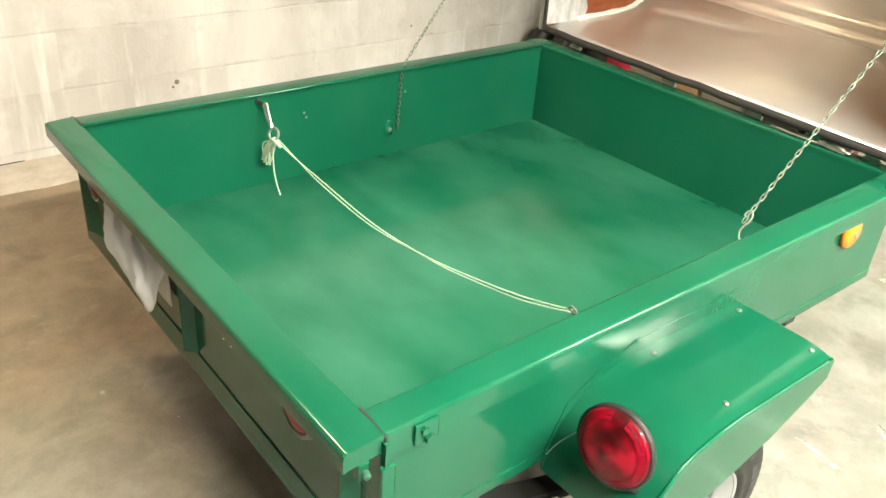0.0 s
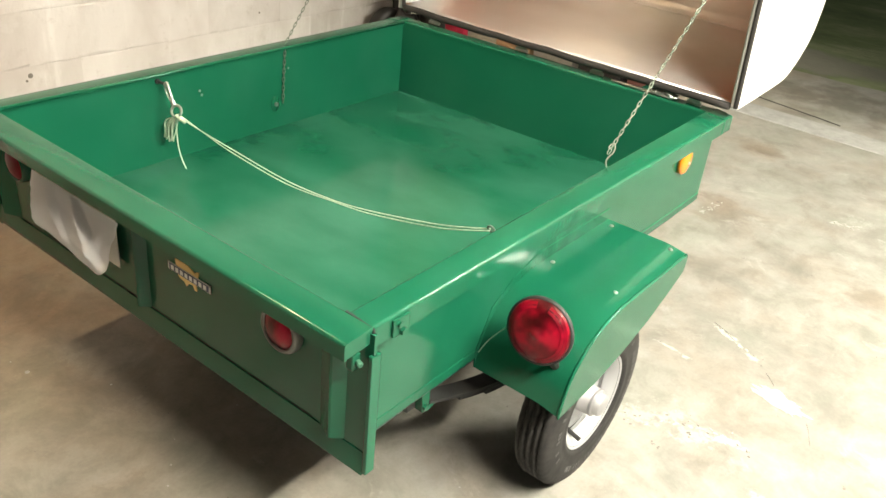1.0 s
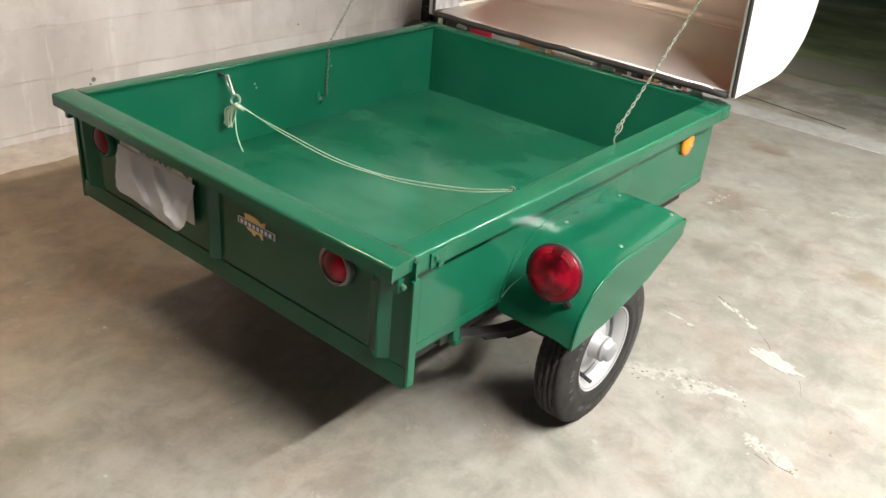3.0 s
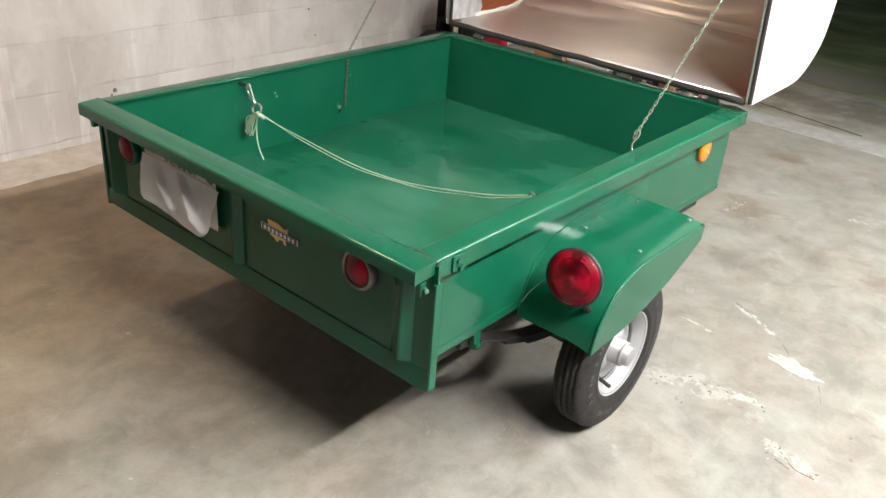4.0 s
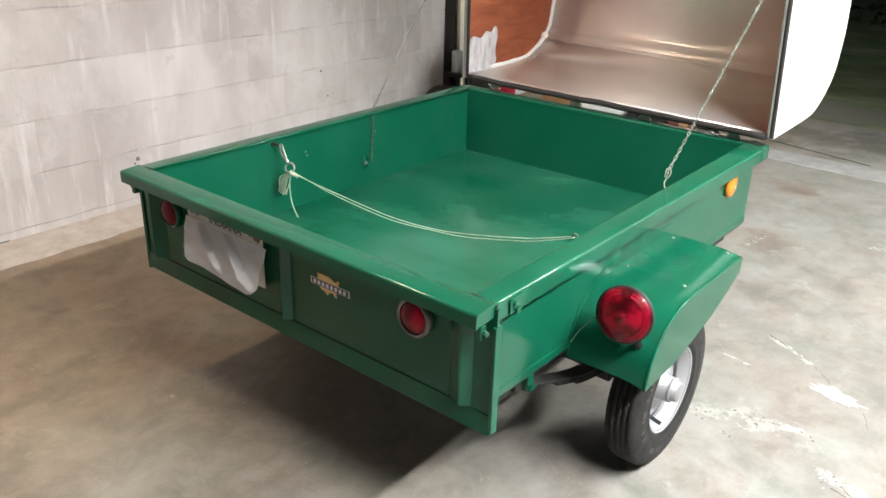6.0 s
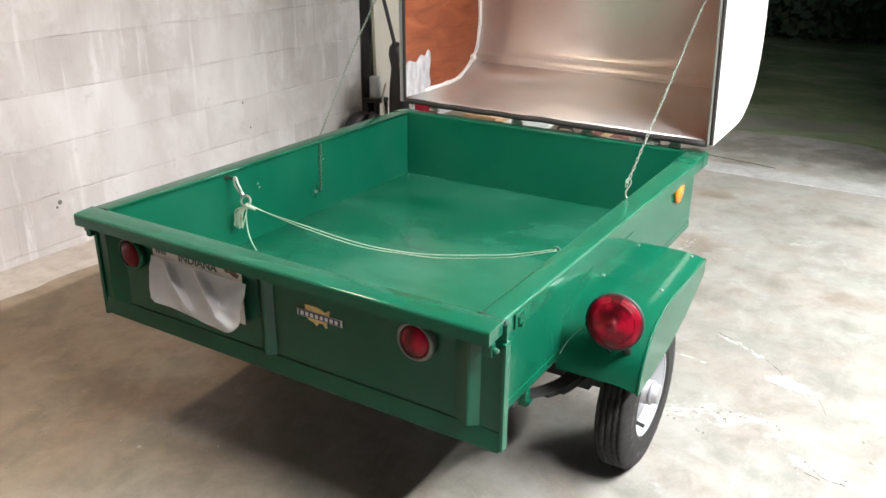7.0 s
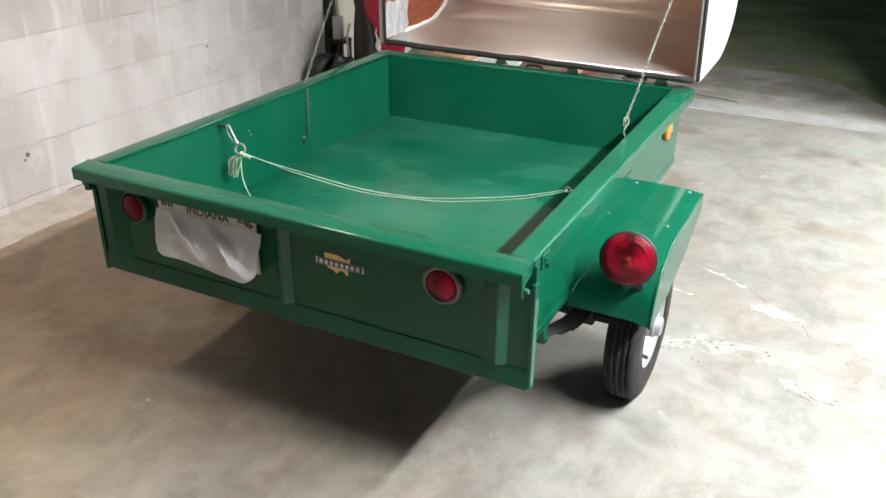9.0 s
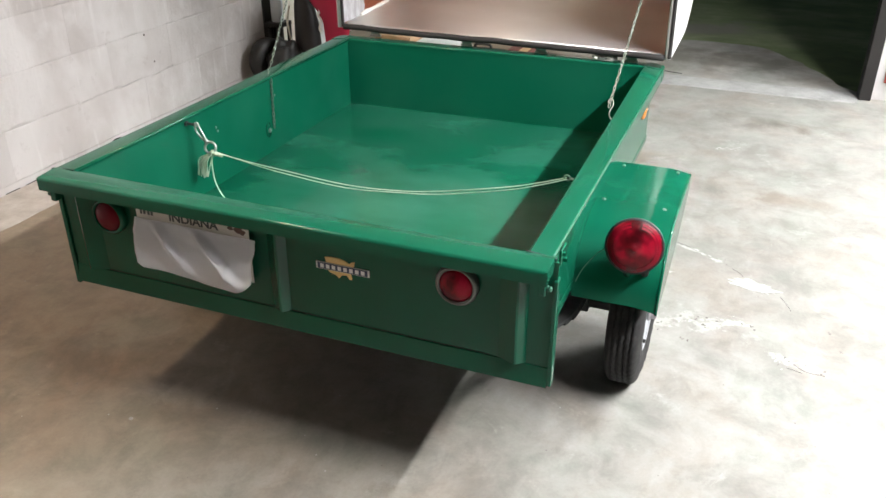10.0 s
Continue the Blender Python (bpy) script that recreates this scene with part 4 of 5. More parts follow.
# filler smeared over the plywood's corner
patch = [(1.443, 0.706), (1.585, 0.706), (1.612, 0.735), (1.600, 0.775), (1.606, 0.838), (1.585, 0.872), (1.560, 0.852), (1.530, 0.858), (1.500, 0.835), (1.436, 0.838)]
pl = [(p.x, p.y) for p in smooth_line([Vector((y, z, 0)) for y, z in patch + patch[:1]], 5)][:-1]
part("filler_patch", prism([(y + 0.004 * noise.noise(Vector((y * 40, z * 40, 0))), z) for y, z in pl], "x", LX0 + 0.0112, LX0 + 0.0135), filler_mat, lid, "white filler smeared on the plywood")
# rim trims of the lid: open plane from the hinge to the far edge
hinge, far = Vector((0, 1.442, 0.692)), Vector((0, 1.262, 1.94))
for x, outer_m, inner_m in ((LX0 + 0.004, trim_grey, trim_dark), (LX1 - 0.004, trim_dark, trim_grey)):
    dx = 0.013 if x < 0 else -0.010
    part("edge_trim", tube([(x, hinge.y - 0.004, hinge.z), (x, far.y - 0.004, far.z)], 0.011 if x < 0 else 0.007, 8), outer_m, lid, "edge trim of the lid's opening")
    part("edge_seal", tube([(x + dx, hinge.y - 0.008, hinge.z + 0.004), (x + dx, far.y - 0.008, far.z)], 0.006 if x < 0 else 0.005, 8), inner_m, lid, "narrow seal inside the edge trim")
wav = [(LX0 + 0.02 + (LX1 - LX0 - 0.04) * k / 30, 1.436 + 0.006 * noise.noise(Vector((k * 0.35, 0, 0))), 0.693 + 0.0035 * noise.noise(Vector((k * 0.3, 5, 0)))) for k in range(31)]
part("hinge_seal", tube(wav, 0.0105, 10), trim_dark, lid, "bent black rubber seal along the hinge", True)
for x in (-0.45, -0.08, 0.20, 0.52):
    part("hinge", tube([(x - 0.022, YF + 0.044, RIM + 0.006), (x + 0.022, YF + 0.044, RIM + 0.006)], 0.0055, 10), trim_grey, lid, "small steel hinge barrel")
    part("hinge_leaf", box(x - 0.018, x + 0.018, YF + 0.042, YF + 0.0445, RIM + 0.006, 0.694, 0.0008), trim_grey, lid)
rest = [(0.26 + 0.025 * k, YF + 0.028 + 0.006 * noise.noise(Vector((k * 0.8, 3, 0))), RIM + 0.0045) for k in range(9)]
part("rubber_strip", tube(rest, [0.0025 + 0.002 * abs(noise.noise(Vector((k * 1.3, 0, 0)))) for k in range(9)], 7), trim_grey, lid, "pale torn strip of sealant on the rim", True)

for ob in (lid, *lid.children):
    for v in ob.data.vertices:      # the lid hangs a little askew: deeper on its far side
        v.co.y += 0.040 * (LX1 - v.co.x) / (LX1 - LX0) * min(1, max(0, (v.co.y - 1.43) / 0.5)) + (0.016 + 0.13 * max(0, v.co.z - 0.70) * max(0, 1 - max(0, v.co.y - 1.43) / 0.5)) * (LX1 - v.co.x) / (LX1 - LX0)


# ---- chains, string and hook ----
link_mesh = None


def chain(name, points, label, parent=None):
    """A chain of single links along a line, every second one turned."""
    global link_mesh
    pitch = 0.0132
    line = smooth_line(points, 12)
    length = [0.0]
    for a, b in zip(line, line[1:]):
        length.append(length[-1] + (b - a).length)
    root = thing(name, line[0], label, "chain", "lid chains")
    if link_mesh is None:
        bm = bmesh.new()
        ring = []
        for k in range(16):
            a = 2 * math.pi * k / 16
            ring.append(Vector((0.0031 * math.cos(a), 0.0, 0.0062 * math.sin(a) + (0.0026 if math.sin(a) > 0 else -0.0026))))
        ring.append(ring[0])
        tube(ring, 0.0012, 5, bm, cap=False)
        link_mesh = bpy.data.meshes.new("link")
        bm.to_mesh(link_mesh)
        bm.free()
        link_mesh.materials.append(chain_grey)
        for p in link_mesh.polygons:
            p.use_smooth = True
    d, k = 0.0, 0
    while d < length[-1]:
        i = max(j for j in range(len(length)) if length[j] <= d)
        i = min(i, len(line) - 2)
        t = (d - length[i]) / max(length[i + 1] - length[i], 1e-6)
        p = line[i].lerp(line[i + 1], t)
        way = (line[i + 1] - line[i]).normalized()
        q = way.to_track_quat("Z", "Y").to_matrix().to_4x4() @ Matrix.Rotation(radians(45 + 90 * (k % 2)), 4, "Z")
        ob = new("link", link_mesh)
        ob.parent = root
        ob.matrix_basis = Matrix.Translation(p - root.location) @ q
        d, k = d + pitch, k + 1
    return root


chain("chain", [(0.556, 0.886, 0.686), (0.585, 1.165, 0.995), (0.600, 1.389, 1.166 + 0.05), (0.618, 1.62, 1.44)], "thin galvanised chain from the rim up to the lid")
chain("chain", [(-0.556, 0.880, 0.650), (-0.572, 1.111, 0.925), (-0.578, 1.299, 1.130), (-0.580, 1.60, 1.46)], "thin galvanised chain from the rim up to the lid")
chain("chain", [(-0.535, 0.868, 0.652), (-0.534, 0.862, 0.57), (-0.533, 0.858, 0.482)], "loose end of galvanised chain hanging inside")


def wire_ring(c, r, wire_r, normal):
    n = Vector(normal).normalized()
    u = n.orthogonal().normalized()
    v = n.cross(u)
    pts = [Vector(c) + (u * math.cos(2 * math.pi * k / 20) + v * math.sin(2 * math.pi * k / 20)) * r for k in range(21)]
    return tube(pts, wire_r, 7, cap=False)


def eye_bolt(name, base, out, label):
    b, o = Vector(base), Vector(out).normalized()
    e = thing(name, base, label, "bolt")
    part("shank", tube([b, b + o * 0.012], 0.0028, 8), galv, e, "", True)
    side = Vector((0, 1, 0)).cross(o)
    part("eye", wire_ring(b + o * 0.019, 0.0072, 0.0024, Vector((0, 1, 0.35))), dull_zinc, e, "", True)
    return e


eye_bolt("eye_bolt", (XI1 - 0.008, 0.430, 0.641), (-1, 0, 0.1), "small zinc eye bolt holding the string")
s_hook = part("s_hook", tube(smooth_line([(0.572, 0.866, 0.650), (0.564, 0.866, 0.657), (0.560, 0.870, 0.668), (0.562, 0.877, 0.677), (0.566, 0.884, 0.685), (0.565, 0.893, 0.694), (0.559, 0.897, 0.701), (0.553, 0.893, 0.699), (0.552, 0.886, 0.692)], 5), 0.0019, 8), chain_grey, None, "", True)
tagged(s_hook, "bright steel S-hook joining the chain to the rim", "hook")
# bolt in the side, snap hook hanging from it
hb = thing("hook_bolt", (XI0, 0.438, 0.638), "dark bolt through the trailer side", "bolt")
part("shank", tube([(XI0, 0.428, 0.640), (XI0 + 0.030, 0.434, 0.637)], 0.004, 8), dark_steel, hb)
part("nut", lathe([(0, 0), (0, 0.008), (0.006, 0.008), (0.006, 0)], (XI0, 0.428, 0.640), (1, 0.1, 0), 6), dark_steel, hb)
part("washer", lathe([(0, 0), (0, 0.007), (0.003, 0.007), (0.003, 0)], (XI0 + 0.028, 0.434, 0.637), (1, 0.1, 0), 12), galv, hb)
hook = thing("snap_hook", (-0.508, 0.436, 0.636), "bright steel snap hook hanging from a bolt", "hook")
hk = [(-0.510, 0.436, 0.642), (-0.516, 0.436, 0.636), (-0.512, 0.435, 0.618), (-0.496, 0.435, 0.598), (-0.488, 0.435, 0.596), (-0.487, 0.435, 0.604), (-0.500, 0.436, 0.626), (-0.505, 0.436, 0.640), (-0.510, 0.436, 0.642)]
part("body", tube(smooth_line(hk, 4), 0.0032, 8), galv, hook, "", True)
part("swivel", lathe([(0, 0.0), (0, 0.006), (0.01, 0.006), (0.01, 0)], (-0.487, 0.435, 0.598), (0.5, 0, -0.8), 12), galv, hook)
part("ring", wire_ring((-0.471, 0.434, 0.575), 0.0155, 0.0036, (0.3, -1, 0.4)), galv, hook, "steel ring", True)

string = thing("string", (-0.468, 0.434, 0.565), "pale string tied double across the open box", "string")
sag = [(-0.468, 0.434, 0.563), (-0.36, 0.434, 0.551), (-0.248, 0.436, 0.541), (-0.05, 0.436, 0.528), (0.10, 0.437, 0.534), (0.22, 0.436, 0.552), (0.396, 0.434, 0.592), (0.478, 0.432, 0.617), (0.550, 0.430, 0.643)]
sag2 = [(x, y + 0.004 + 0.008 * math.sin(9 * x), z - 0.003 - 0.012 * max(0, math.sin((x + 0.468) * 3.12)) * (1 if x > 0.1 else 0.55)) for x, y, z in sag]
part("strand", tube(smooth_line(sag, 6), 0.0014, 6), string_white, string, "", True)
part("strand", tube(smooth_line(sag2, 6), 0.0014, 6), string_white, string, "", True)
part("tail", tube(smooth_line([(-0.462, 0.432, 0.562), (-0.470, 0.43, 0.53), (-0.468, 0.43, 0.48), (-0.455, 0.43, 0.445), (-0.438, 0.43, 0.422)], 6), 0.0018, 6), string_white, string, "", True)
knot = bmesh.new()
for dx, dz, r in ((0, 0, 0.008), (0.010, -0.003, 0.0075), (-0.004, -0.008, 0.007), (0.020, -0.004, 0.006), (0.028, -0.006, 0.005)):
    bmesh.ops.create_icosphere(knot, subdivisions=2, radius=r, matrix=Matrix.Translation((-0.465 + dx, 0.433, 0.562 + dz)))
part("knot", knot, string_white, string, "", True)
tuft = bmesh.new()
rnd = random.Random(8)
for k in range(26):
    a = rnd.uniform(-1, 1)
    p0 = Vector((-0.467, 0.432, 0.560))
    p3 = Vector((-0.502 + 0.014 * a, 0.43 + 0.012 * rnd.uniform(-1, 1), 0.492 + rnd.uniform(-0.012, 0.016)))
    mid = p0.lerp(p3, 0.45) + Vector((-0.010 + 0.008 * a, 0.01 * rnd.uniform(-1, 1), 0.006))
    tube(smooth_line([p0, mid, p3], 4), 0.0017, 5, tuft)
part("frayed_end", tuft, tape_mat, string, "frayed end of the string")

# ---- cloth over the plate ----
bm = bmesh.new()
NX, NZ = 64, 34
grid = []
for j in range(NZ + 1):
    row = []
    v = j / NZ
    for i in range(NX + 1):
        u = i / NX
        top = PZ1 - 0.037 - 0.003 * u
        low = 0.457 - 0.001 * u + 0.004 * math.sin(u * 6.0) + (0.030 * (max(0, u - 0.84) / 0.16) ** 2) + 0.010 * max(0, 0.05 - u) / 0.05
        x = PX0 - 0.004 + (PX1 - PX0 + 0.022) * u - 0.008 * math.sin(v * 3.1) * (1 - u) + 0.002 * math.sin(v * 8) * max(0, u - 0.8) / 0.2
        edge = math.sin(math.pi * min(1, v / 0.96)) ** 0.7
        fold = (0.018 + 0.018 * u) * v + 0.022 * max(0, 1 - abs(u - 0.50 - 0.42 * v) / 0.065) * edge + 0.013 * max(0, 1 - abs(u - 0.16 - 0.36 * v) / 0.07) * edge + 0.013 * max(0, 1 - abs(u - 0.86 + 0.10 * v) / 0.06) * edge * v
        fold += 0.004 * math.sin(u * 9 - v * 4) * edge * v
        row.append(bm.verts.new((x, -0.0155 - fold - 0.003 * noise.noise(Vector((u * 5, v * 5, 0))), top + (low - top) * v)))
    grid.append(row)
for a, b in zip(grid, grid[1:]):
    for i in range(NX):
        bm.faces.new((a[i], a[i + 1], b[i + 1], b[i]))
bmesh.ops.solidify(bm, geom=list(bm.faces), thickness=-0.003)
cloth = part("cloth", bm, cloth_mat, None, "", True)
tagged(cloth, "folded white cloth hung over the number plate", "cloth")

# ---- things at the front corner of the wall ----
board = thing("leaning_board", (-1.90, 3.20, 0.0), "tall beige board leaning on the wall", "board")
part("board", prism([(-1.90, 0.0), (-1.878, 0.0), (-1.922, 1.9), (-1.944, 1.9)], "y", 3.06, 3.36), beige_board, board)
pole = thing("long_handled_tool", (-1.60, 2.93, 0.0), "dark long-handled yard tool leaning on the wall", "tool")
part("shaft", tube([(-1.625, 2.93, 0.55), (-1.648, 2.925, 0.66), (-1.726, 2.915, 0.945), (-1.885, 2.90, 1.43)], 0.0115, 10), tool_black, pole)
grip = [(0, 0.0), (0.0, 0.065), (0.03, 0.078), (0.15, 0.082), (0.30, 0.078), (0.42, 0.060), (0.52, 0.042), (0.60, 0.043), (0.645, 0.036), (0.67, 0.018), (0.675, 0)]
body = lathe(grip, (-1.592, 2.935, 0.0), (-0.085, 0, 1), 20)
for v in body.verts:
    v.co += Vector((noise.noise(v.co * 6), noise.noise(v.co * 6 + Vector((4, 0, 0))), 0)) * 0.014
part("housing", body, tool_black, pole, "black plastic housing", True)
part("strap", tube(smooth_line([(-1.70, 2.90, 0.42), (-1.715, 2.885, 0.34), (-1.705, 2.88, 0.27), (-1.695, 2.88, 0.20)], 5), 0.006, 6), beige_board, pole, "pale hanging strap", True)
rim_d = [(0, 0), (0, 0.085), (0.006, 0.118), (0.018, 0.125), (0.075, 0.125), (0.088, 0.118), (0.092, 0.085), (0.080, 0.060), (0.080, 0.0)]
drum = part("hose_drum", lathe(rim_d, (-1.845, 2.785, 0.126), (1, -0.22, 0.0), 40), tool_black, None, "", True)
tagged(drum, "round black drum leaning on the block wall", "drum")
bag = bmesh.new()
bmesh.ops.create_icosphere(bag, subdivisions=4, radius=1.0)
for v in bag.verts:
    v.co = Vector((v.co.x * 0.10, v.co.y * 0.11, v.co.z * 0.15)) * (1 + 0.30 * noise.noise(v.co * 2.2))
    v.co.z = max(v.co.z, -0.10)
    v.co += Vector((-1.69, 2.78, 0.10))
b_ = part("crumpled_bag", bag, tool_black, None, "", True)
tagged(b_, "crumpled black bag on the floor beside the wall", "bag")
BX, BY = -1.355, 2.83
red = thing("shoulder_bag", (BX, BY, 0.0), "crimson cloth bag with a white cord, standing before the yard tool", "bag")
sack = lathe([(0, 0), (0.002, 0.070), (0.02, 0.078), (0.15, 0.072), (0.28, 0.070), (0.36, 0.085), (0.43, 0.125), (0.49, 0.175), (0.57, 0.190), (0.62, 0.150), (0.645, 0.06), (0.65, 0)], (BX, BY, 0.0), (0, 0, 1), 36)
for v in sack.verts:
    v.co.y = BY + (v.co.y - BY) * 0.42
    v.co += Vector((noise.noise(v.co * 9), noise.noise(v.co * 9 + Vector((5, 0, 0))), 0)) * 0.014 * min(1.0, v.co.z * 20)
part("body", sack, red_plastic, red, "", True)
part("strap", tube(smooth_line([(BX - 0.03, BY, 0.64), (BX - 0.10, BY + 0.01, 0.685), (BX - 0.15, BY + 0.02, 0.66), (BX - 0.152, BY + 0.02, 0.58)], 5), 0.006, 7), tool_black, red, "black strap", True)
part("cord", tube(smooth_line([(BX - 0.115, BY - 0.03, 0.46), (BX - 0.088, BY - 0.035, 0.435), (BX - 0.100, BY - 0.035, 0.405), (BX - 0.082, BY - 0.035, 0.375), (BX - 0.095, BY - 0.035, 0.335), (BX - 0.085, BY - 0.035, 0.31)], 6), 0.0075, 8), hose_grey, red, "white cord", True)
tin = part("small_tin", lathe([(0, 0), (0, 0.034), (0.004, 0.036), (0.128, 0.036), (0.134, 0.032), (0.136, 0)], (-1.845, 2.985, 0.302), (0, 0, 1), 24), pearl, None, "", True)
tagged(tin, "pale blue-grey tin on a small dark stand", "tin")
stand = thing("tin_stand", (-1.845, 2.985, 0.0), "small dark stand under a tin", "stand")
part("top", box(-1.905, -1.785, 2.925, 3.045, 0.277, 0.302, 0.003), tool_black, stand)
for x in (-1.893, -1.797):
    for y in (2.94, 3.03):
        part("leg", box(x - 0.01, x + 0.01, y - 0.01, y + 0.01, 0, 0.277), tool_black, stand)

# clutter on the floor by the door, glimpsed through the slit under the lid
def carton(x0, x1, y0, y1, h, material, label):
    b = thing("carton", ((x0 + x1) / 2, (y0 + y1) / 2, 0.0), label, "box")
    part("walls", box(x0, x1, y0, y1, 0.0, h, 0.002), material, b)
    xm = (x0 + x1) / 2
    for a0, a1 in ((x0 + 0.001, xm - 0.001), (xm + 0.001, x1 - 0.001)):
        part("flap", box(a0, a1, y0 + 0.001, y1 - 0.001, h + 0.0005, h + 0.004), material, b)
    part("tape", box(xm - 0.025, xm + 0.025, y0 - 0.0006, y1 + 0.0006, h - 0.06, h + 0.0048), tape_tan, b, "brown packing tape")
    return b


carton(-1.19, -0.97, 2.98, 3.20, 0.275, card_tan, "small tan cardboard carton taped shut")
bin_ = thing("storage_bin", (-0.83, 3.1, 0.0), "grey plastic storage bin with a lid on the floor", "bin")
part("body", prism([(-0.935, 0.0), (-0.725, 0.0), (-0.705, 0.225), (-0.955, 0.225)], "y", 2.99, 3.21, 0.004), trim_grey, bin_)
part("lid", box(-0.965, -0.695, 2.98, 3.22, 0.226, 0.245, 0.005), pale_panel, bin_, "pale grey lid")
case = thing("tool_case", (-0.55, 3.08, 0.0), "black plastic tool case with steel catches", "case")
part("body", box(-0.68, -0.43, 3.00, 3.12, 0.0, 0.235, 0.012), tool_black, case)
part("handle", tube(smooth_line([(-0.60, 3.06, 0.233), (-0.595, 3.06, 0.262), (-0.515, 3.06, 0.262), (-0.51, 3.06, 0.233)], 4), 0.008, 8), tool_black, case, "", True)
for x in (-0.635, -0.475):
    part("catch", box(x - 0.012, x + 0.012, 2.996, 3.003, 0.19, 0.23, 0.002), galv, case, "steel catch")
carton(-0.40, -0.22, 3.02, 3.20, 0.25, card_red, "small red-brown cardboard carton taped shut")
foil = bmesh.new()
for k in range(7):
    bmesh.ops.create_icosphere(foil, subdivisions=2, radius=0.012, matrix=Matrix.Translation((0.395 + 0.011 * k, 1.452 + 0.004 * math.sin(k * 2.1), 0.671)))
for v in foil.verts:
    v.co.z = 0.6625 + max(0.0, v.co.z - 0.6625) * 0.8
    v.co += 0.008 * noise.noise_vector(v.co * 90) * (1 if v.co.z > 0.663 else 0)
tagged(part("crumpled_foil", foil, galv), "crumpled strip of bright foil on the front rim", "foil")

# picture on the wall beside the door
pic = thing("wall_picture", (1.70, DOOR_Y, 0.12), "small red-brown framed picture low on the white wall", "picture")
part("frame", box(1.575, 1.80, DOOR_Y - 0.02, DOOR_Y - 0.001, 0.10, 0.30, 0.003), picture_red, pic)
part("mat", box(1.60, 1.775, DOOR_Y - 0.022, DOOR_Y - 0.0195, 0.125, 0.275), plate_white, pic)

# ---- dusk outside ----
hedge = thing("hedge", (1.0, 10.5, -0.05), "dark unlit hedge beyond the grass", "hedge")
bm = bmesh.new()
rnd = random.Random(12)
verts, faces = [], []
for k in range(9000):
    x = rnd.uniform(-7, 9)
    h = (2.6 if x < 0.0 else 1.9) + 0.8 * noise.noise(Vector((x * 0.7, 0, 0)))
    y = 10.3 + rnd.random() ** 2 * 1.4 + 0.4 * noise.noise(Vector((x, 3, 0)))
    z = -0.05 + rnd.random() * h
    c = Vector((x, y, z))
    u = Vector((rnd.uniform(-1, 1), rnd.uniform(-1, 1), rnd.uniform(-1, 1))).normalized() * rnd.uniform(0.05, 0.12)
    v = u.orthogonal().normalized() * u.length * 0.6
    n0 = len(verts)
    verts += [c - u, c + v, c + u, c - v]
    faces.append((n0, n0 + 1, n0 + 2, n0 + 3))
me = bpy.data.meshes.new("leaves")
me.from_pydata(verts, [], faces)
me.materials.append(leaf_mat)
lv = new("leaves", me)
lv.parent = hedge
lv.location = -hedge.location
lv["kind"] = "stuff"
part("hedge_core", box(-7, 9, 10.9, 11.6, -0.06, 2.2, 0.05), leaf_mat, hedge)

# ---- marks on the floor ----
def flake(cx, cy, rx, ry, seed, turn=0.0, top=0.0012):
    rnd = random.Random(seed)
    pts = []
    n = 96 if rx > 0.03 else 14
    for k in range(n):
        a = 2 * math.pi * k / n
        r = 0.88 + 0.45 * noise.noise(Vector((math.cos(a) * 2.2, math.sin(a) * 2.2, seed * 3.7))) + 0.25 * noise.noise(Vector((math.cos(a) * 7, math.sin(a) * 7, seed * 1.7))) + 0.10 * rnd.random()
        x, y = math.cos(a) * rx * r, math.sin(a) * ry * r
        pts.append((cx + x * math.cos(turn) - y * math.sin(turn), cy + x * math.sin(turn) + y * math.cos(turn)))
    return prism(pts, "z", -0.001, top)


FLAKES = [(1.030, 1.260, 0.084, 0.034, -0.22), (-0.448, -0.071, 0.007, 0.006, 0), (0.087, -0.379, 0.007, 0.005, 0)]
for i, (x, y, rx, ry, turn) in enumerate(FLAKES):
    part("paint_flake", flake(x, y, rx, ry, i + 3, turn), paint_flake, floor)
# spalled runs: ragged crumbs of old paint and skim left along worn lines, with dark slivers at their edges
rnd = random.Random(31)
SPALLS = [([(0.745, 1.490), (0.83, 1.450), (0.945, 1.388)], 0.010, 12, 3), ([(0.715, 0.900), (0.78, 0.895), (0.86, 0.985), (0.97, 0.996), (1.055, 0.985)], 0.024, 26, 14),
          ([(1.125, 0.79), (1.145, 0.850), (1.19, 0.838), (1.255, 0.790)], 0.022, 18, 10), ([(0.645, 1.268), (0.70, 1.268), (0.76, 1.259)], 0.003, 6, 1), ([(0.385, 2.22), (0.405, 2.38)], 0.014, 30, 4),
          ([(0.80, 2.56), (0.90, 2.60)], 0.02, 26, 2)]
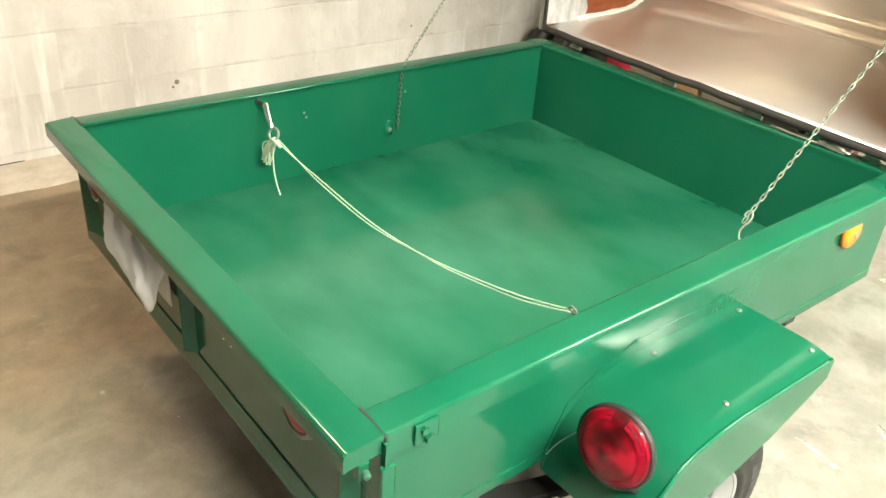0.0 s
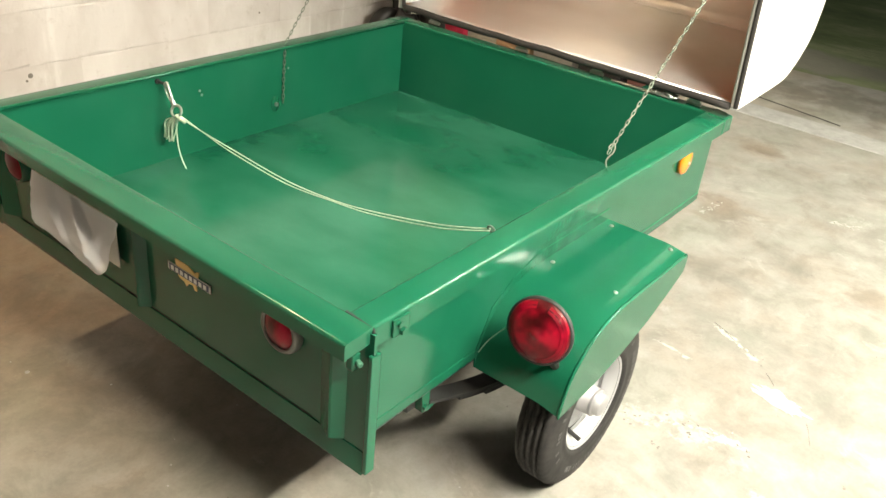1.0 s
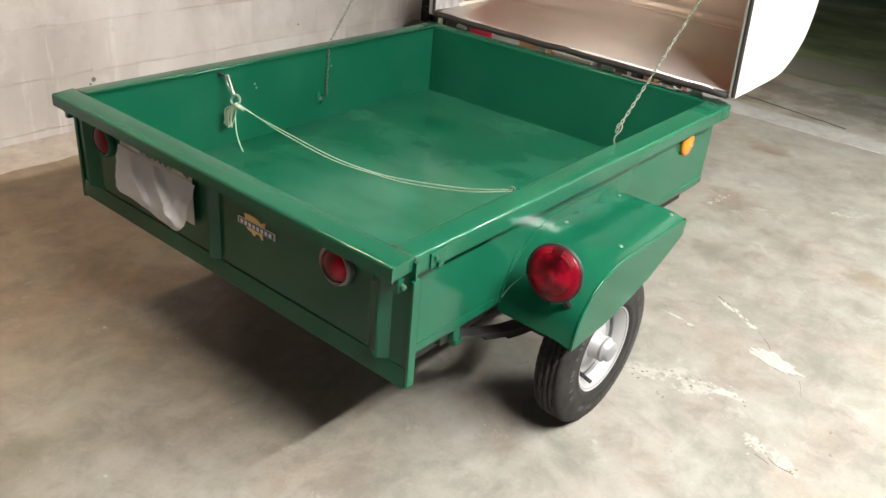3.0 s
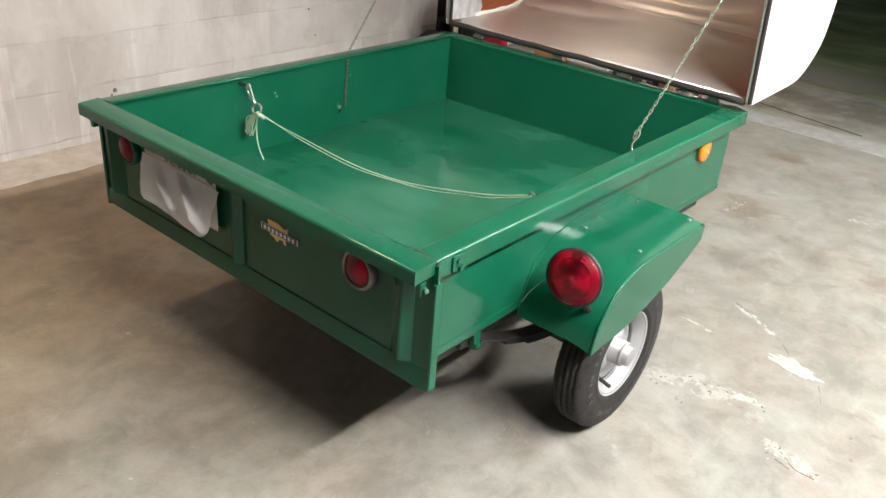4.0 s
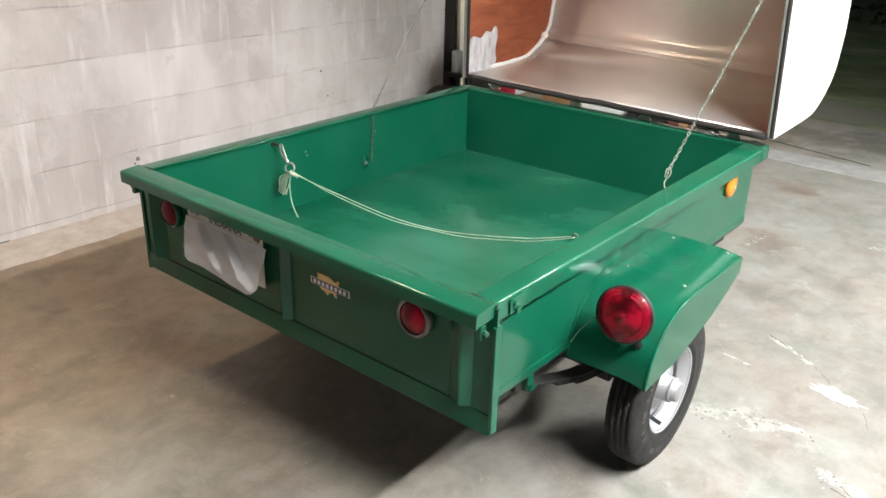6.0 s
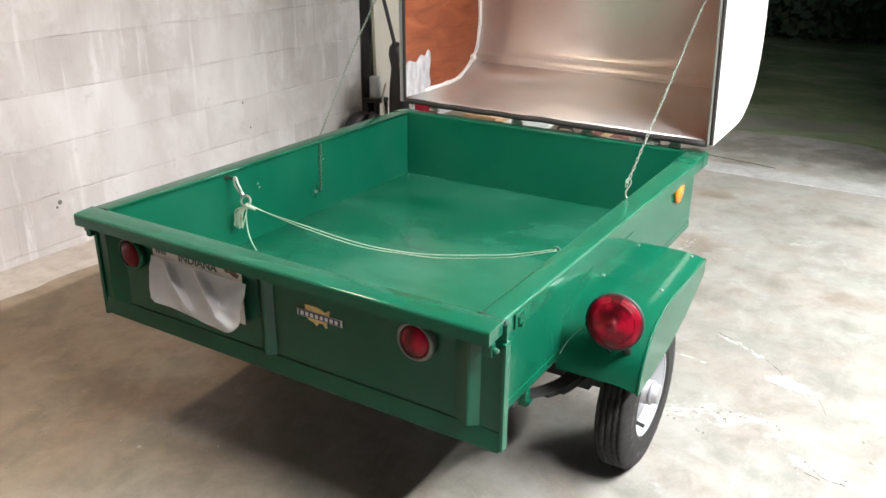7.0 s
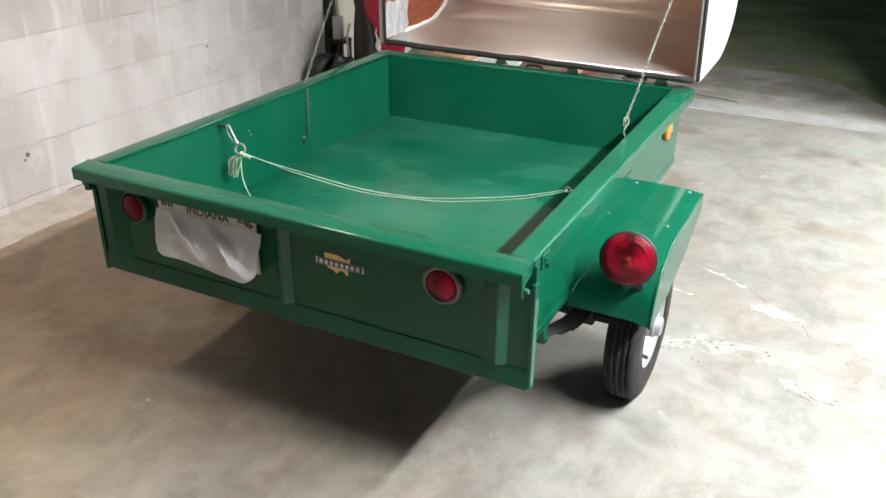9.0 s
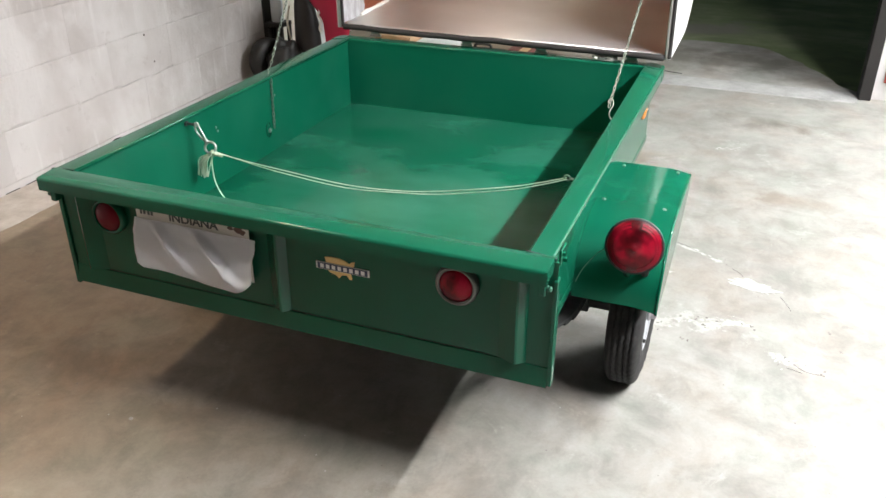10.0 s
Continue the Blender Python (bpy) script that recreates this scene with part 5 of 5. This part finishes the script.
for line_, spread, crumbs, slivers in SPALLS:
    run = smooth_line([Vector((x, y, 0)) for x, y in line_], 10)
    scab, gash = bmesh.new(), bmesh.new()
    for k in range(crumbs + slivers):
        i = rnd.randrange(len(run) - 1)
        p = run[i].lerp(run[i + 1], rnd.random())
        way = math.atan2(run[i + 1].y - run[i].y, run[i + 1].x - run[i].x)
        off = rnd.gauss(0, 0.55) * spread
        x, y = p.x - math.sin(way) * off, p.y + math.cos(way) * off
        if k < crumbs:
            size = min(0.016, 0.003 * math.exp(rnd.gauss(0.3, 0.6)))
            joined(scab, flake(x, y, size, size * rnd.uniform(0.35, 0.75), rnd.randint(1, 900), way + rnd.uniform(-0.6, 0.6), 0.0003 + 0.000012 * k))
        else:
            size = rnd.uniform(0.002, 0.0045)
            joined(gash, flake(x, y, size, size * 0.22, rnd.randint(1, 900), way + rnd.uniform(-0.9, 0.9), 0.0019 + 0.000004 * k))
    tagged(part("paint_crumbs", scab, paint_flake, floor), kind="stuff")
    tagged(part("pits", gash, pit_mat, floor), kind="stuff")
crack = [(-0.42 + 0.06 * k, 4.02 - 0.0122 * k + 0.006 * noise.noise(Vector((k * 0.9, 0, 0)))) for k in range(16)]
part("floor_crack", prism([(x, y - 0.007 - 0.003 * noise.noise(Vector((x * 9, 1, 0)))) for x, y in crack] + [(x, y + 0.007) for x, y in crack[::-1]], "z", -0.001, 0.0015), crack_mat, floor)

# the lit floor strip beside the wall, put in as a pale sheet
lit_strip = [(-1.652 + 0.012 * noise.noise(Vector((k * 0.31, 7, 0))) + 0.014 * noise.noise(Vector((k * 1.7, 2, 0))), -2.4 + 5.3 * k / 90) for k in range(91)]
part("paint_slop", prism(lit_strip + [(WALL_X - 0.001, 2.9), (WALL_X - 0.001, -2.4)], "z", -0.001, 0.0007), lit_strip_mat, floor, "pale sheet painting the lit floor strip along the wall")
# grit lying about
rnd = random.Random(63)
grit = bmesh.new()
for k in range(170):
    x, y, r = rnd.uniform(-1.5, 1.7), rnd.uniform(-0.8, 2.2), rnd.uniform(0.0008, 0.0022)
    bmesh.ops.create_icosphere(grit, subdivisions=1, radius=r, matrix=Matrix.Translation((x, y, r * 0.5)) @ Matrix.Diagonal((1, rnd.uniform(0.5, 1.5), 0.6, 1)))
for x, y, r in ((0.876, 0.973, 0.005), (0.904, 0.946, 0.005), (0.849, 0.847, 0.004), (0.868, 0.838, 0.004), (1.268, 1.043, 0.004), (1.299, 0.942, 0.004)):
    for k in range(4):
        q = r * rnd.uniform(0.4, 0.9)
        bmesh.ops.create_icosphere(grit, subdivisions=1, radius=q, matrix=Matrix.Translation((x + rnd.gauss(0, r), y + rnd.gauss(0, r), q * 0.15)) @ Matrix.Diagonal((1, rnd.uniform(0.4, 1.2), 0.3, 1)))
tagged(part("grit", grit, pit_mat, floor), kind="stuff")
chalk = bmesh.new()
for k in range(60):
    x, y, r = rnd.uniform(-1.3, 1.2), rnd.uniform(-0.7, 1.2), rnd.uniform(0.0012, 0.0032)
    bmesh.ops.create_icosphere(chalk, subdivisions=1, radius=r, matrix=Matrix.Translation((x, y, r * 0.3)) @ Matrix.Diagonal((1, rnd.uniform(0.5, 1.5), 0.5, 1)))
tagged(part("chalk_grit", chalk, paint_flake, floor), kind="stuff")


def hair_crack(points, seed, width=0.0022):
    pts = smooth_line([Vector((x, y, 0)) for x, y in points], 8)
    pts = [(p.x + 0.012 * noise.noise(p * 14 + Vector((seed, 0, 0))), p.y + 0.012 * noise.noise(p * 14 + Vector((0, seed, 2)))) for p in pts]
    up = [(x, y + width * (0.5 + 0.5 * abs(noise.noise(Vector((x * 30, y * 30, seed)))))) for x, y in pts]
    return prism(pts + up[::-1], "z", -0.001, 0.0008)


for k, line_ in enumerate(([(0.745, 1.505), (0.79, 1.470), (0.83, 1.45)], [(1.150, 0.797), (1.191, 0.788)], [(1.165, 0.822), (1.200, 0.800), (1.250, 0.794)], [(0.962, 1.353), (0.994, 1.306)], [(1.120, 1.215), (1.132, 1.19), (1.153, 1.132)])):
    part("floor_crack", hair_crack(line_, k * 3.1, 0.0016), crack_mat, floor)
rnd = random.Random(77)
y = -2.4
while y < WALL_END - 0.1:
    length = rnd.uniform(0.05, 0.30)
    y1 = min(y + length, WALL_END - 0.02)
    n = max(3, int(length / 0.025))
    top = [(y + (y1 - y) * k / n, 0.0035 + 0.010 * abs(noise.noise(Vector((y * 9 + k * 0.8, 4, 0)))) * math.sin(math.pi * k / n)) for k in range(n + 1)]
    if rnd.random() < 0.6:
        part("chipped_joint", prism([(y, -0.001)] + top + [(y1, -0.001)], "x", WALL_X - 0.002, WALL_X + 0.0025), crack_mat, wall)
    y = y1 + rnd.uniform(0.02, 0.18)
for y, z, r in ((0.752, 0.214, 0.011), (1.885, 0.452, 0.006), (1.93, 0.31, 0.005), (0.735, 0.195, 0.006)):
    part("wall_plug", lathe([(0, 0), (0, r), (0.002, r * 0.9), (0.004, 0)], (WALL_X - 0.001, y, z), (1, 0, 0), 12), pit_mat, wall)

# ---- blocks of the painted wall ----
def block_shape(name, length, seed):
    """A block face with worn, paint-clogged joints above and below and tight ends."""
    rnd = random.Random(seed)
    verts, faces = [], []
    n = 12
    for k in range(n + 1):
        y = length * k / n + (0.0002 if k == 0 else -0.0002 if k == n else rnd.uniform(-0.004, 0.004))
        gaps = []
        for edge in (0, 1):
            open_ = 0.5 + noise.noise(Vector((k * 0.28 + seed * 7.1, edge * 9.0, seed)))
            gaps.append((0.0003 + 0.0016 * max(0.0, open_ - 0.3), 0.003 + 0.006 * max(0.0, open_)))
        low, high = gaps
        d0, d1 = (0.0136 - 0.0062 * min(1.0, max(0.0, 1.6 * noise.noise(Vector((k * 0.24 + seed * 3.3, edge * 5.0 + 2, seed))) + 0.25)) for edge in (0, 1))
        verts += [(d0, y, low[0]), (0.014, y, low[0] + low[1]), (0.014, y, COURSE - high[0] - high[1]), (d1, y, COURSE - high[0])]
    for k in range(n):
        for q in range(3):
            a = 4 * k + q
            faces.append((a, a + 4, a + 5, a + 1))
    faces += [(0, 1, 2, 3), (4 * n + 3, 4 * n + 2, 4 * n + 1, 4 * n)]
    me = bpy.data.meshes.new(name)
    me.from_pydata(verts, [], faces)
    me.materials.append(block_mat)
    return me


whole_blocks = [block_shape("block", BLOCK, 20 + k) for k in range(14)]
half_blocks = [block_shape("half_block", BLOCK / 2, 40 + k) for k in range(3)]
rnd = random.Random(5)
for r in range(12):
    z = 0.033 + COURSE * r
    y = WALL_END - (BLOCK if r % 2 else BLOCK / 2)
    first = True
    end = WALL_END
    while end > -2.6:
        short = first and r % 2 == 0
        size = BLOCK / 2 if short else BLOCK
        if z + COURSE < CEIL:
            ob = new("block", rnd.choice(half_blocks if short else whole_blocks))
            ob.parent = wall
            ob.location = (WALL_X - 0.0145 + rnd.uniform(-0.0004, 0.0006), end - size, z)
        end -= size
        first = False
part("footing", box(WALL_X - 0.003, WALL_X + 0.001, -2.6, WALL_END, 0.0, 0.032), block_mat, wall)
